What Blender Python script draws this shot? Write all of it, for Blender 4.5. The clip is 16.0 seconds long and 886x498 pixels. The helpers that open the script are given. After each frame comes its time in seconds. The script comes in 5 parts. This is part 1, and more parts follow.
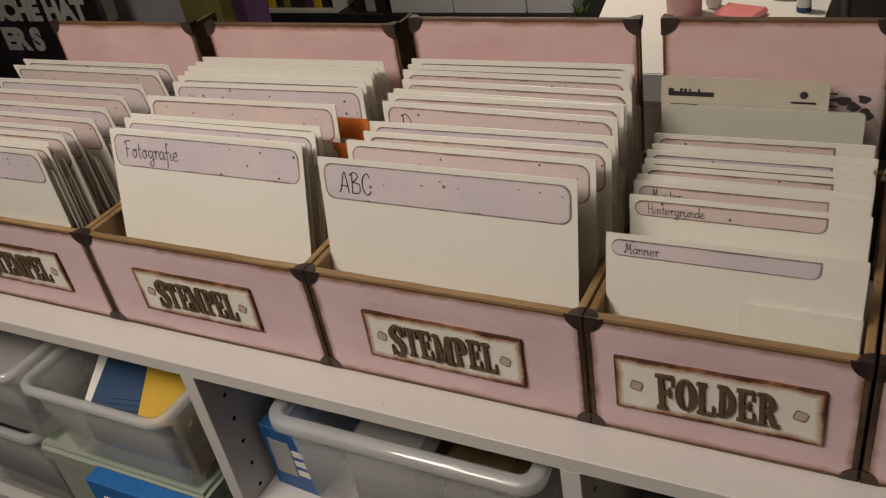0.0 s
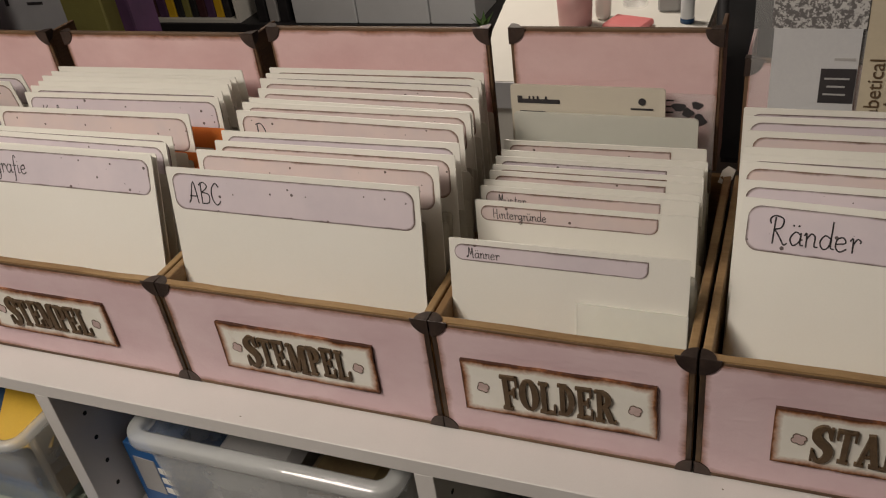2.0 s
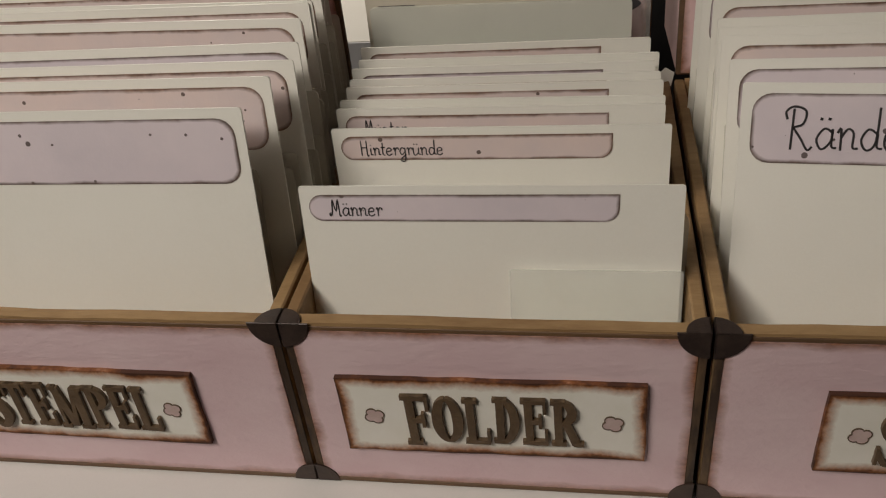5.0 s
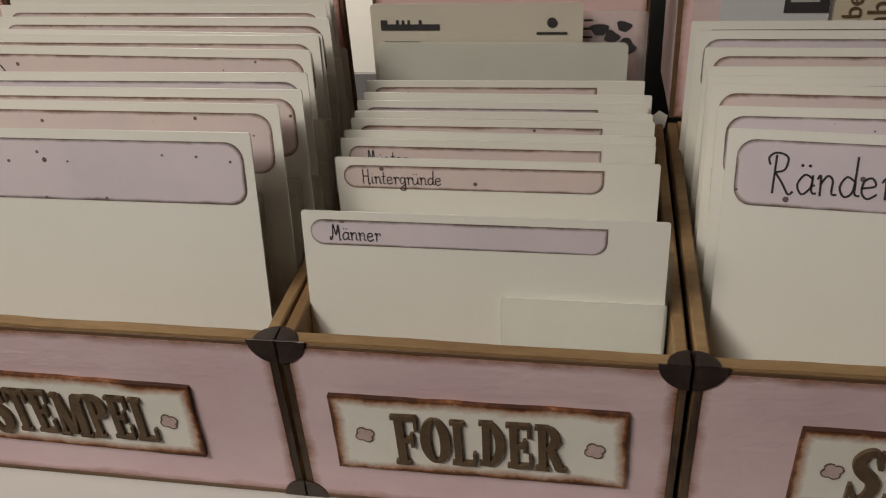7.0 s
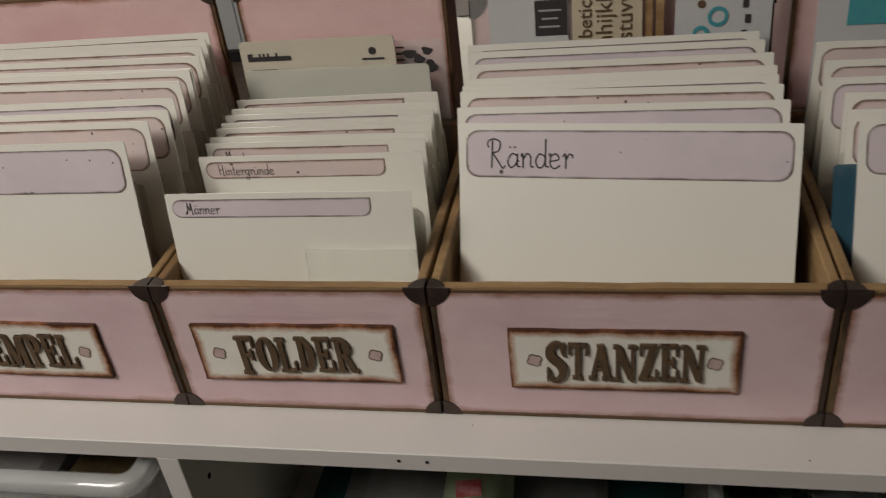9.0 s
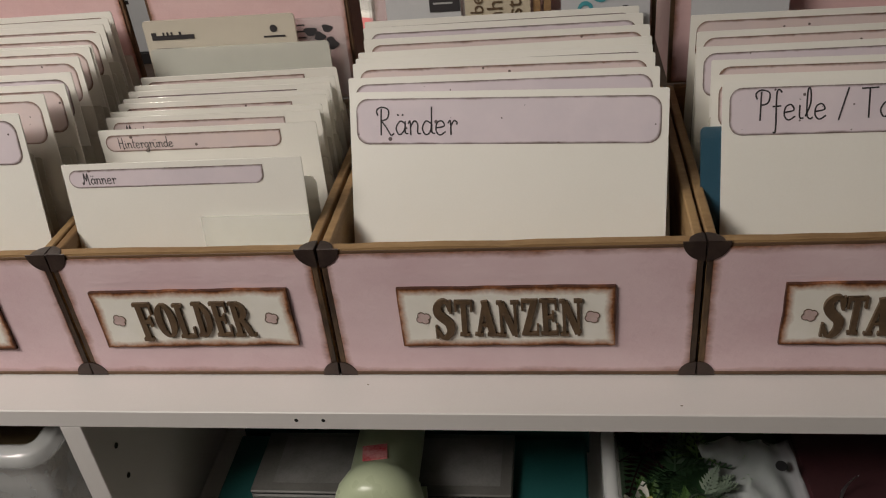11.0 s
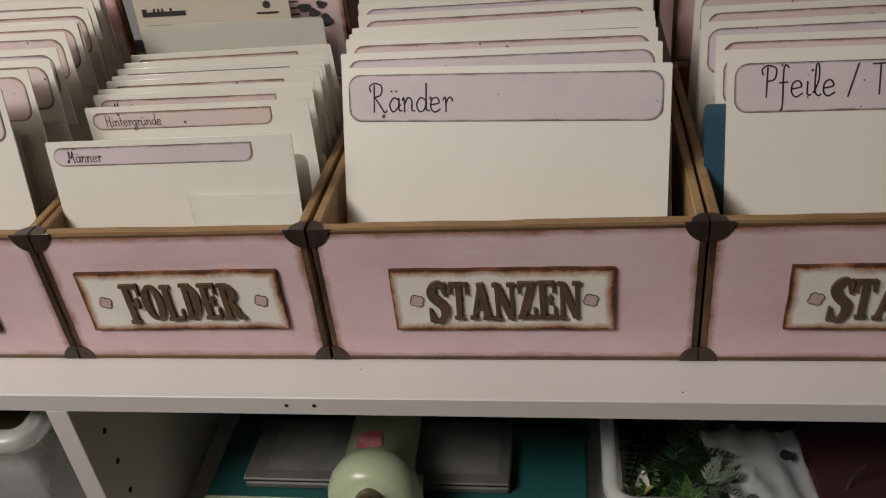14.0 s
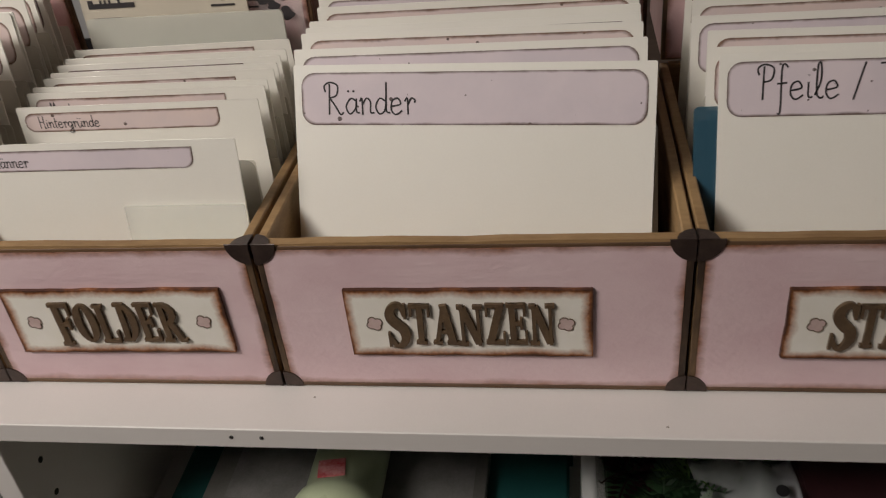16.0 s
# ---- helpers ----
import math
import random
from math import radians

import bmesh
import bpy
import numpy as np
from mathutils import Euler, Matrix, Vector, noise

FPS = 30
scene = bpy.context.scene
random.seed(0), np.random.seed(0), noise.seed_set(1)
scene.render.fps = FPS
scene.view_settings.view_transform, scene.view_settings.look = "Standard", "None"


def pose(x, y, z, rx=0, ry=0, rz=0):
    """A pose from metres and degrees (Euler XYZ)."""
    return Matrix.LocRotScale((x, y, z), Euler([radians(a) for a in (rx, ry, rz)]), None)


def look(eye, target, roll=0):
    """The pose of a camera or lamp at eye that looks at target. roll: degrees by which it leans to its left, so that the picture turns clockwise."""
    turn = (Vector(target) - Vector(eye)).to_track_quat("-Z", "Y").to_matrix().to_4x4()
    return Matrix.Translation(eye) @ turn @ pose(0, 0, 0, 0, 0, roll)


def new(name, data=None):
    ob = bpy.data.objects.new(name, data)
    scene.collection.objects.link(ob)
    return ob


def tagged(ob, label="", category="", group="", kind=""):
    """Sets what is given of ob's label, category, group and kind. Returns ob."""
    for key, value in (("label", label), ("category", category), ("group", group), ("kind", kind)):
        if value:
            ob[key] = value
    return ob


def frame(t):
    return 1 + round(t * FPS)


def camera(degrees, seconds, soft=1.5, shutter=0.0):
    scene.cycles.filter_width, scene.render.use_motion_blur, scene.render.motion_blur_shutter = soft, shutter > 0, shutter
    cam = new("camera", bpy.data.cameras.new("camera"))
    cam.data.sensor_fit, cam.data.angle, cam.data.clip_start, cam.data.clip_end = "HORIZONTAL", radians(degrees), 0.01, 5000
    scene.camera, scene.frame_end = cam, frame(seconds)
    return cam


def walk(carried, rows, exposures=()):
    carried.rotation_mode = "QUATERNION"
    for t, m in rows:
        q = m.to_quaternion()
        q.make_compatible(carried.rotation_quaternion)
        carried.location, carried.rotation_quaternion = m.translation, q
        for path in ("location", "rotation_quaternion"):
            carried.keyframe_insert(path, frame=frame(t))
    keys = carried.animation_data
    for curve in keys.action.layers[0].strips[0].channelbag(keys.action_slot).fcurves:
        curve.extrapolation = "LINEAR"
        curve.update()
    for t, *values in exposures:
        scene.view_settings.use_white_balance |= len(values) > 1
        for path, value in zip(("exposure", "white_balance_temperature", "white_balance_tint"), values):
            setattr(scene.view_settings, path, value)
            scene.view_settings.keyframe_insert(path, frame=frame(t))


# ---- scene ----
cam = camera(54.4, 16.0, soft=1.15, shutter=0.3)
PATH = [
    (0, (-0.062, -0.442, 0.483), (-0.941, 0.985, -0.609), -10.7),
    (0.5, (-0.036, -0.444, 0.48), (-0.894, 0.998, -0.609), -11.0),
    (1, (-0.022, -0.439, 0.48), (-0.831, 1.031, -0.61), -10.4),
    (1.5, (-0.013, -0.434, 0.476), (-0.747, 1.069, -0.619), -9.0),
    (2, (-0.013, -0.426, 0.476), (-0.723, 1.087, -0.623), -8.4),
    (2.5, (-0.01, -0.428, 0.475), (-0.714, 1.092, -0.617), -8.1),
    (3, (-0.002, -0.416, 0.474), (-0.706, 1.113, -0.606), -8.3),
    (3.5, (-0.037, -0.391, 0.433), (-0.664, 1.155, -0.671), -7.5),
    (4, (-0.078, -0.342, 0.395), (-0.588, 1.218, -0.749), -7.7),
    (4.5, (-0.093, -0.285, 0.343), (-0.49, 1.299, -0.813), -8.1),
    (4.7, (-0.099, -0.269, 0.342), (-0.451, 1.316, -0.825), -7.3),
    (6.8, (-0.1, -0.286, 0.356), (-0.421, 1.345, -0.757), -3.8),
    (7, (-0.095, -0.284, 0.35), (-0.424, 1.348, -0.757), -4.0),
    (7.5, (-0.086, -0.283, 0.354), (-0.416, 1.351, -0.752), -4.2),
    (8, (-0.07, -0.297, 0.359), (-0.405, 1.342, -0.737), -4.0),
    (8.5, (-0.002, -0.356, 0.391), (-0.358, 1.288, -0.69), -5.1),
    (9, (0.061, -0.414, 0.405), (-0.32, 1.225, -0.677), -7.3),
    (9.5, (0.096, -0.431, 0.393), (-0.249, 1.217, -0.687), -7.8),
    (10, (0.107, -0.439, 0.391), (-0.206, 1.212, -0.692), -7.2),
    (10.2, (0.105, -0.441, 0.393), (-0.17, 1.215, -0.695), -6.2),
    (12.5, (0.11, -0.434, 0.382), (-0.187, 1.221, -0.701), -7.0),
    (13, (0.111, -0.431, 0.38), (-0.193, 1.212, -0.718), -7.1),
    (13.5, (0.107, -0.431, 0.383), (-0.198, 1.207, -0.722), -6.9),
    (14, (0.111, -0.429, 0.376), (-0.183, 1.213, -0.727), -6.5),
    (14.5, (0.113, -0.428, 0.369), (-0.17, 1.212, -0.739), -6.4),
    (15, (0.119, -0.429, 0.368), (-0.14, 1.209, -0.75), -6.0),
    (15.5, (0.128, -0.427, 0.378), (-0.141, 1.214, -0.733), -6.2),
    (16, (0.126, -0.377, 0.354), (-0.17, 1.262, -0.753), -6.3),
]
LOOK = [(0.0, -0.31, 7100, 14), (1.0, -0.24, 7000, 14), (2.5, -0.19, 6850, 12), (3.5, -0.25, 6800, 11), (4.5, -0.31, 6750, 11), (7.0, -0.35, 6650, 10), (8.5, -0.35, 6600, 10), (9.5, -0.1, 6550, 9),
        (10.0, 0.02, 6550, 11), (15.5, 0.05, 6550, 13), (16.0, 0.07, 6550, 13)]
walk(cam, [(t, look(eye, target, roll)) for t, eye, target, roll in PATH], LOOK)

# ---- world and lamps ----
world = bpy.data.worlds.new("room_air")
scene.world = world
world.use_nodes = True
world.node_tree.nodes["Background"].inputs[0].default_value = (1.0, 0.93, 0.86, 1)
world.node_tree.nodes["Background"].inputs[1].default_value = 0.025
FLOOR, CEIL = -1.15, 1.35


def lamp(name, where, target, size, watts, tint):
    data = bpy.data.lights.new(name, "AREA")
    data.shape, data.size, data.energy, data.color = "DISK", size, watts, tint
    ob = new(name, data)
    ob.matrix_world = look(where, target)
    return ob


LAMP = (-0.75, -0.72)
lamp("ceiling_lamp_light", (*LAMP, CEIL - 0.1), (-0.1, 0.1, 0), 0.7, 29.3, (1.0, 0.945, 0.86))
# added fill that brightens the room behind; no lamp is known there
lamp("far_fill_light", (-1.2, 2.3, CEIL - 0.1), (-1.2, 2.4, -1), 0.4, 34, (1.0, 0.93, 0.84))


# ---- materials ----
def base(name, rough=0.6, metal=0.0):
    m = bpy.data.materials.new(name)
    m.use_nodes = True
    nt = m.node_tree
    b = nt.nodes["Principled BSDF"]
    b.inputs["Roughness"].default_value, b.inputs["Metallic"].default_value = rough, metal
    return m, nt, b


def node(nt, kind, **kw):
    n = nt.nodes.new(kind)
    for k, v in kw.items():
        n.inputs[k.replace("_", " ")].default_value = v
    return n


def mixed(nt, fac, a, b):
    """A colour between a and b; each a socket or a colour."""
    n = nt.nodes.new("ShaderNodeMix")
    n.data_type = "RGBA"
    for slot, v in ((0, fac), (6, a), (7, b)):
        if hasattr(v, "is_output"):
            nt.links.new(v, n.inputs[slot])
        else:
            n.inputs[slot].default_value = v if slot == 0 else (*v, 1)
    return n.outputs[2]


def span(nt, value, lo, hi, to0=0.0, to1=1.0):
    n = nt.nodes.new("ShaderNodeMapRange")
    nt.links.new(value, n.inputs[0])
    for i, v in enumerate((lo, hi, to0, to1)):
        n.inputs[1 + i].default_value = v
    return n.outputs[0]


def coords(nt, scale=(1, 1, 1)):
    tc = nt.nodes.new("ShaderNodeTexCoord")
    mp = nt.nodes.new("ShaderNodeMapping")
    mp.inputs["Scale"].default_value = scale
    nt.links.new(tc.outputs["Object"], mp.inputs["Vector"])
    info = nt.nodes.new("ShaderNodeObjectInfo")
    shift = nt.nodes.new("ShaderNodeVectorMath")
    shift.operation = "ADD"
    sc = nt.nodes.new("ShaderNodeVectorMath")
    sc.operation = "SCALE"
    sc.inputs[0].default_value = (7.1, 3.3, 5.7)
    nt.links.new(info.outputs["Random"], sc.inputs["Scale"])
    nt.links.new(mp.outputs[0], shift.inputs[0])
    nt.links.new(sc.outputs[0], shift.inputs[1])
    return shift.outputs[0]


def fuzz(nt, vec, scale, detail=4.0, rough=0.6):
    n = node(nt, "ShaderNodeTexNoise", Scale=scale, Detail=detail, Roughness=rough)
    nt.links.new(vec, n.inputs["Vector"])
    return n.outputs["Fac"]


def bump(nt, b, height, strength, dist=0.001):
    n = node(nt, "ShaderNodeBump", Strength=strength, Distance=dist)
    nt.links.new(height, n.inputs["Height"])
    nt.links.new(n.outputs[0], b.inputs["Normal"])


def surface(name, c1, c2, scale=30, fine=600, rough=0.6, bumpy=0.15, metal=0.0, stretch=(1, 1, 1), spread=(0.35, 0.65)):
    """Two colours in a coarse and a fine noise, with a fine relief."""
    m, nt, b = base(name, rough, metal)
    v = coords(nt, stretch)
    n1, n2 = fuzz(nt, v, scale), fuzz(nt, v, fine, 3)
    f = nt.nodes.new("ShaderNodeMath")
    f.operation = "MULTIPLY_ADD"
    nt.links.new(n2, f.inputs[0])
    f.inputs[1].default_value = 0.35
    nt.links.new(n1, f.inputs[2])
    col = mixed(nt, span(nt, f.outputs[0], spread[0] + 0.17, spread[1] + 0.17), c1, c2)
    nt.links.new(col, b.inputs["Base Color"])
    nt.links.new(span(nt, n1, 0.3, 0.7, rough * 0.88, min(1, rough * 1.12)), b.inputs["Roughness"])
    bump(nt, b, n2, bumpy)
    return m


def inked(name, c1, c2, ink1, ink2, reach=0.55, dots=None, rough=0.7, scale=40, bumpy=0.2, grain=(1, 1, 1), rag=0.2, rag_scale=160, soft=0.275, rim_ink=None):
    """A paper or paint whose rim (attribute 'edge') is rubbed with ink."""
    m, nt, b = base(name, rough)
    v = coords(nt, grain)
    n1, n2 = fuzz(nt, v, scale), fuzz(nt, v, 500, 3)
    col = mixed(nt, span(nt, n1, 0.3, 0.7), c1, c2)
    if dots:
        vo = node(nt, "ShaderNodeTexVoronoi", Scale=dots[0])
        vo.voronoi_dimensions = "2D"
        sp, cb = nt.nodes.new("ShaderNodeSeparateXYZ"), nt.nodes.new("ShaderNodeCombineXYZ")
        nt.links.new(v, sp.inputs[0])
        nt.links.new(sp.outputs["X"], cb.inputs["X"])
        nt.links.new(sp.outputs["Z"], cb.inputs["Y"])
        nt.links.new(cb.outputs[0], vo.inputs["Vector"])
        size = nt.nodes.new("ShaderNodeSeparateColor")
        nt.links.new(vo.outputs["Color"], size.inputs[0])
        lim = span(nt, size.outputs[0], 0.4, 1.0, 0.0, dots[1])
        lt = nt.nodes.new("ShaderNodeMath")
        lt.operation = "LESS_THAN"
        nt.links.new(vo.outputs["Distance"], lt.inputs[0])
        nt.links.new(lim, lt.inputs[1])
        col = mixed(nt, lt.outputs[0], col, dots[2])
    at = nt.nodes.new("ShaderNodeAttribute")
    at.attribute_name = "edge"
    n3 = fuzz(nt, v, rag_scale, 5, 0.7)
    add = nt.nodes.new("ShaderNodeMath")
    nt.links.new(at.outputs["Fac"], add.inputs[0])
    nt.links.new(span(nt, n3, 0.3, 0.7, -rag, rag), add.inputs[1])
    ink = mixed(nt, span(nt, n2, 0.35, 0.65), ink1, ink2)
    col = mixed(nt, span(nt, add.outputs[0], 1 - reach - soft, 1 - reach + soft), col, ink)
    if rim_ink:
        col = mixed(nt, span(nt, add.outputs[0], 0.72, 1.0), col, rim_ink)
    nt.links.new(col, b.inputs["Base Color"])
    bump(nt, b, fuzz(nt, v, 260, 5), bumpy)
    return m


def plastic(name, tint, clear=0.6, rough=0.3):
    m, nt, b = base(name, rough)
    b.inputs["Base Color"].default_value = (*tint, 1)
    b.inputs["IOR"].default_value = 1.45
    tr = nt.nodes.new("ShaderNodeBsdfTransparent")
    mx = nt.nodes.new("ShaderNodeMixShader")
    n = fuzz(nt, coords(nt), 25)
    nt.links.new(span(nt, n, 0.3, 0.7, clear - 0.02, clear + 0.02), mx.inputs[0])
    nt.links.new(b.outputs[0], mx.inputs[1])
    nt.links.new(tr.outputs[0], mx.inputs[2])
    gl = node(nt, "ShaderNodeBsdfGlossy", Roughness=rough * 0.7)
    top = nt.nodes.new("ShaderNodeMixShader")
    top.inputs[0].default_value = 0.05
    nt.links.new(mx.outputs[0], top.inputs[1])
    nt.links.new(gl.outputs[0], top.inputs[2])
    nt.links.new(top.outputs[0], nt.nodes["Material Output"].inputs[0])
    return m


PINK1, PINK2 = (0.77, 0.595, 0.62), (0.67, 0.475, 0.51)
M_PINK = inked("pink_paint", PINK1, PINK2, (0.19, 0.075, 0.035), (0.36, 0.16, 0.085), 0.22, rough=0.55, scale=20, bumpy=0.5, grain=(0.6, 1, 1), rag=0.26, rag_scale=38, soft=0.36)
M_LIDPINK = inked("salmon_pink_paint", (0.76, 0.54, 0.535), (0.66, 0.43, 0.43), (0.19, 0.075, 0.035), (0.36, 0.16, 0.085), 0.22, rough=0.55, scale=20, bumpy=0.5, grain=(0.6, 1, 1), rag=0.26, rag_scale=38, soft=0.36)
M_WOOD = surface("bare_wood", (0.42, 0.27, 0.13), (0.25, 0.145, 0.065), 18, 300, 0.6, 0.3, stretch=(0.3, 1, 3))
M_DARKWOOD = surface("stained_wood", (0.075, 0.038, 0.02), (0.15, 0.08, 0.04), 22, 300, 0.6, 0.3, stretch=(1, 0.3, 2))
M_WOODTOP = surface("lid_wood", (0.16, 0.09, 0.045), (0.09, 0.05, 0.028), 22, 300, 0.6, 0.3, stretch=(0.3, 1, 2))
M_EDGE = surface("dark_edge", (0.04, 0.023, 0.014), (0.2, 0.12, 0.06), 26, 300, 0.6, 0.3, stretch=(1, 1, 0.3), spread=(0.45, 0.75))
M_METAL = surface("bronze_metal", (0.045, 0.03, 0.026), (0.075, 0.05, 0.04), 60, 500, 0.42, 0.15, metal=0.35)
M_LETTER = surface("brown_letter", (0.135, 0.085, 0.045), (0.09, 0.055, 0.03), 80, 500, 0.5, 0.3)
M_PLAQUE = inked("plaque_paper", (0.86, 0.83, 0.77), (0.81, 0.78, 0.70), (0.24, 0.075, 0.02), (0.42, 0.16, 0.05), 0.5, scale=50, rag=0.26, rag_scale=34, soft=0.34, rim_ink=(0.06, 0.02, 0.009))
M_CARD = surface("cream_card", (0.88, 0.86, 0.80), (0.85, 0.83, 0.765), 8, 700, 0.4, 0.06)
M_CARD.node_tree.nodes["Principled BSDF"].inputs["Specular IOR Level"].default_value = 0.9
M_LILAC = inked("lilac_label", (0.72, 0.63, 0.67), (0.63, 0.56, 0.61), (0.09, 0.06, 0.05), (0.18, 0.12, 0.10), 0.24, (62, 0.085, (0.13, 0.1, 0.1)), scale=22, rag=0.14, rag_scale=60, soft=0.2)
M_ROSE = inked("rose_label", (0.74, 0.60, 0.57), (0.65, 0.555, 0.56), (0.12, 0.07, 0.05), (0.24, 0.14, 0.10), 0.3, (62, 0.075, (0.14, 0.1, 0.09)), scale=22, rag=0.18, rag_scale=60, soft=0.22)
M_INK = surface("black_ink", (0.025, 0.022, 0.025), (0.035, 0.03, 0.032), 50, 500, 0.7, 0.05)
M_FLOWER = surface("pale_flower", (0.6, 0.46, 0.44), (0.52, 0.38, 0.36), 120, 500, 0.7, 0.1)
M_BOARD = surface("white_laminate", (0.74, 0.71, 0.69), (0.70, 0.67, 0.65), 6, 900, 0.42, 0.05)
M_HOLE = surface("drilled_hole", (0.01, 0.01, 0.01), (0.02, 0.018, 0.016), 50, 500, 0.9, 0.1)
M_POCKET = plastic("pocket_film", (0.77, 0.74, 0.66), 0.22, 0.3)
M_FROST = plastic("frosted_folder", (0.74, 0.74, 0.67), 0.36, 0.3)
M_TUB = plastic("clear_tub", (0.84, 0.87, 0.88), 0.70, 0.12)
M_TUBRIM = plastic("tub_rim", (0.84, 0.86, 0.86), 0.62, 0.08)
M_ORANGE = surface("orange_card", (0.75, 0.2, 0.03), (0.65, 0.15, 0.02), 20, 500, 0.6, 0.1)
M_BLUE = surface("blue_paper", (0.004, 0.045, 0.125), (0.006, 0.055, 0.15), 15, 500, 0.5, 0.1)
M_BRIGHT = surface("bright_blue", (0.02, 0.17, 0.5), (0.03, 0.2, 0.55), 15, 500, 0.4, 0.1)
M_YELLOW = surface("yellow_paper", (0.75, 0.46, 0.02), (0.68, 0.4, 0.02), 15, 500, 0.55, 0.1)
M_SAGE = surface("sage_plastic", (0.4, 0.45, 0.38), (0.36, 0.41, 0.35), 12, 500, 0.45, 0.1)
M_MINT = surface("pale_green_plastic", (0.50, 0.56, 0.38), (0.45, 0.52, 0.35), 10, 500, 0.3, 0.05)
M_TEAL = surface("teal_card", (0.012, 0.085, 0.085), (0.018, 0.11, 0.105), 8, 500, 0.5, 0.1)
M_GREYBOX = surface("grey_white_box", (0.42, 0.41, 0.40), (0.36, 0.35, 0.35), 9, 500, 0.45, 0.08)
M_CASE = surface("grey_case", (0.17, 0.165, 0.155), (0.125, 0.12, 0.112), 20, 500, 0.35, 0.08)
M_RED = surface("red_tape", (0.55, 0.04, 0.06), (0.75, 0.35, 0.35), 60, 500, 0.35, 0.1)
M_NOZZLE = surface("brown_nozzle", (0.13, 0.095, 0.045), (0.09, 0.06, 0.03), 40, 500, 0.4, 0.1)
M_MAROON = surface("maroon_paper", (0.06, 0.016, 0.021), (0.045, 0.013, 0.016), 15, 500, 0.6, 0.1)
M_BLACK = surface("black_matt", (0.012, 0.012, 0.014), (0.022, 0.02, 0.022), 12, 500, 0.6, 0.1)
M_PURPLE = surface("purple_card", (0.10, 0.04, 0.11), (0.07, 0.03, 0.08), 10, 500, 0.6, 0.1)
M_OLIVE = surface("olive_card", (0.26, 0.24, 0.07), (0.22, 0.2, 0.06), 10, 500, 0.6, 0.1)
M_LEAF = surface("green_leaf", (0.08, 0.19, 0.05), (0.16, 0.28, 0.08), 60, 500, 0.5, 0.1)
M_GREYLEAF = surface("grey_leaf", (0.2, 0.27, 0.2), (0.3, 0.36, 0.28), 60, 500, 0.6, 0.1)
M_DARKLEAF = surface("dark_leaf", (0.03, 0.075, 0.035), (0.05, 0.11, 0.045), 60, 500, 0.5, 0.1)
M_WALL = surface("wall_paint", (0.45, 0.41, 0.38), (0.42, 0.38, 0.35), 4, 300, 0.8, 0.2)
M_FLOOR = surface("dark_floor", (0.09, 0.06, 0.045), (0.06, 0.042, 0.032), 5, 200, 0.55, 0.1, stretch=(0.2, 2, 1))
M_WHITEBOX = surface("white_box", (0.66, 0.68, 0.70), (0.62, 0.64, 0.66), 5, 400, 0.5, 0.05)
M_TABLE = surface("white_table", (0.78, 0.76, 0.70), (0.74, 0.72, 0.66), 4, 400, 0.4, 0.05)
M_CUP = surface("pink_plastic", (0.62, 0.35, 0.34), (0.58, 0.31, 0.31), 10, 400, 0.45, 0.05)
M_SALMON = surface("salmon_plastic", (0.75, 0.25, 0.25), (0.7, 0.2, 0.2), 10, 400, 0.45, 0.05)
M_FROSTC = plastic("frosted_cream", (0.74, 0.68, 0.57), 0.26, 0.3)
M_FILM = plastic("clear_film", (0.6, 0.6, 0.6), 0.82, 0.15)
M_BAG = plastic("bag_film", (0.75, 0.77, 0.8), 0.6, 0.1)
M_YELLOWGREEN = surface("yellow_green_petal", (0.5, 0.5, 0.1), (0.6, 0.56, 0.25), 60, 500, 0.6, 0.1)
M_POCKETC = plastic("clear_pocket", (0.72, 0.73, 0.68), 0.66, 0.4)
M_GREYPAPER = surface("pale_grey_paper", (0.56, 0.56, 0.57), (0.5, 0.5, 0.52), 10, 500, 0.5, 0.08)
M_BEIGE = surface("beige_paper", (0.55, 0.48, 0.36), (0.5, 0.43, 0.32), 12, 500, 0.6, 0.1)
M_FIBRE = surface("fibre_paper", (0.13, 0.12, 0.12), (0.5, 0.49, 0.48), 330, 700, 0.7, 0.2, spread=(0.47, 0.56))
M_PRINT = surface("faint_print", (0.16, 0.155, 0.15), (0.23, 0.225, 0.22), 35, 500, 0.5, 0.08)
M_TEALINK = surface("teal_ink", (0.05, 0.27, 0.32), (0.07, 0.32, 0.36), 60, 500, 0.6, 0.1)
M_SIGN = surface("sign_black", (0.018, 0.016, 0.02), (0.07, 0.03, 0.075), 9, 400, 0.7, 0.1, spread=(0.5, 0.7))
M_CHALK = surface("chalk_white", (0.85, 0.84, 0.82), (0.7, 0.69, 0.67), 40, 400, 0.8, 0.1)
M_BRIGHTD = surface("deep_blue_card", (0.015, 0.1, 0.3), (0.02, 0.12, 0.34), 15, 500, 0.45, 0.1)
M_BLUEFILM = plastic("blue_film", (0.04, 0.12, 0.18), 0.3, 0.3)


# ---- mesh helpers ----
def mesh_of(bm, name, mat, smooth=False):
    me = bpy.data.meshes.new(name)
    bmesh.ops.recalc_face_normals(bm, faces=bm.faces)
    if smooth:
        for f in bm.faces:
            f.smooth = True
    bm.to_mesh(me)
    bm.free()
    me.materials.append(mat)
    return me


def part(name, bm, mat, parent=None, label="", m=None, smooth=False):
    ob = new(name, mesh_of(bm, name, mat, smooth))
    ob.parent = parent
    if m is not None:
        ob.matrix_basis = m
    return tagged(ob, label)


def thing(name, label, category, m=None, group="", kind=""):
    ob = new(name)
    ob.empty_display_size = 0.02
    if m is not None:
        ob.matrix_basis = m
    return tagged(ob, label, category, group, kind)


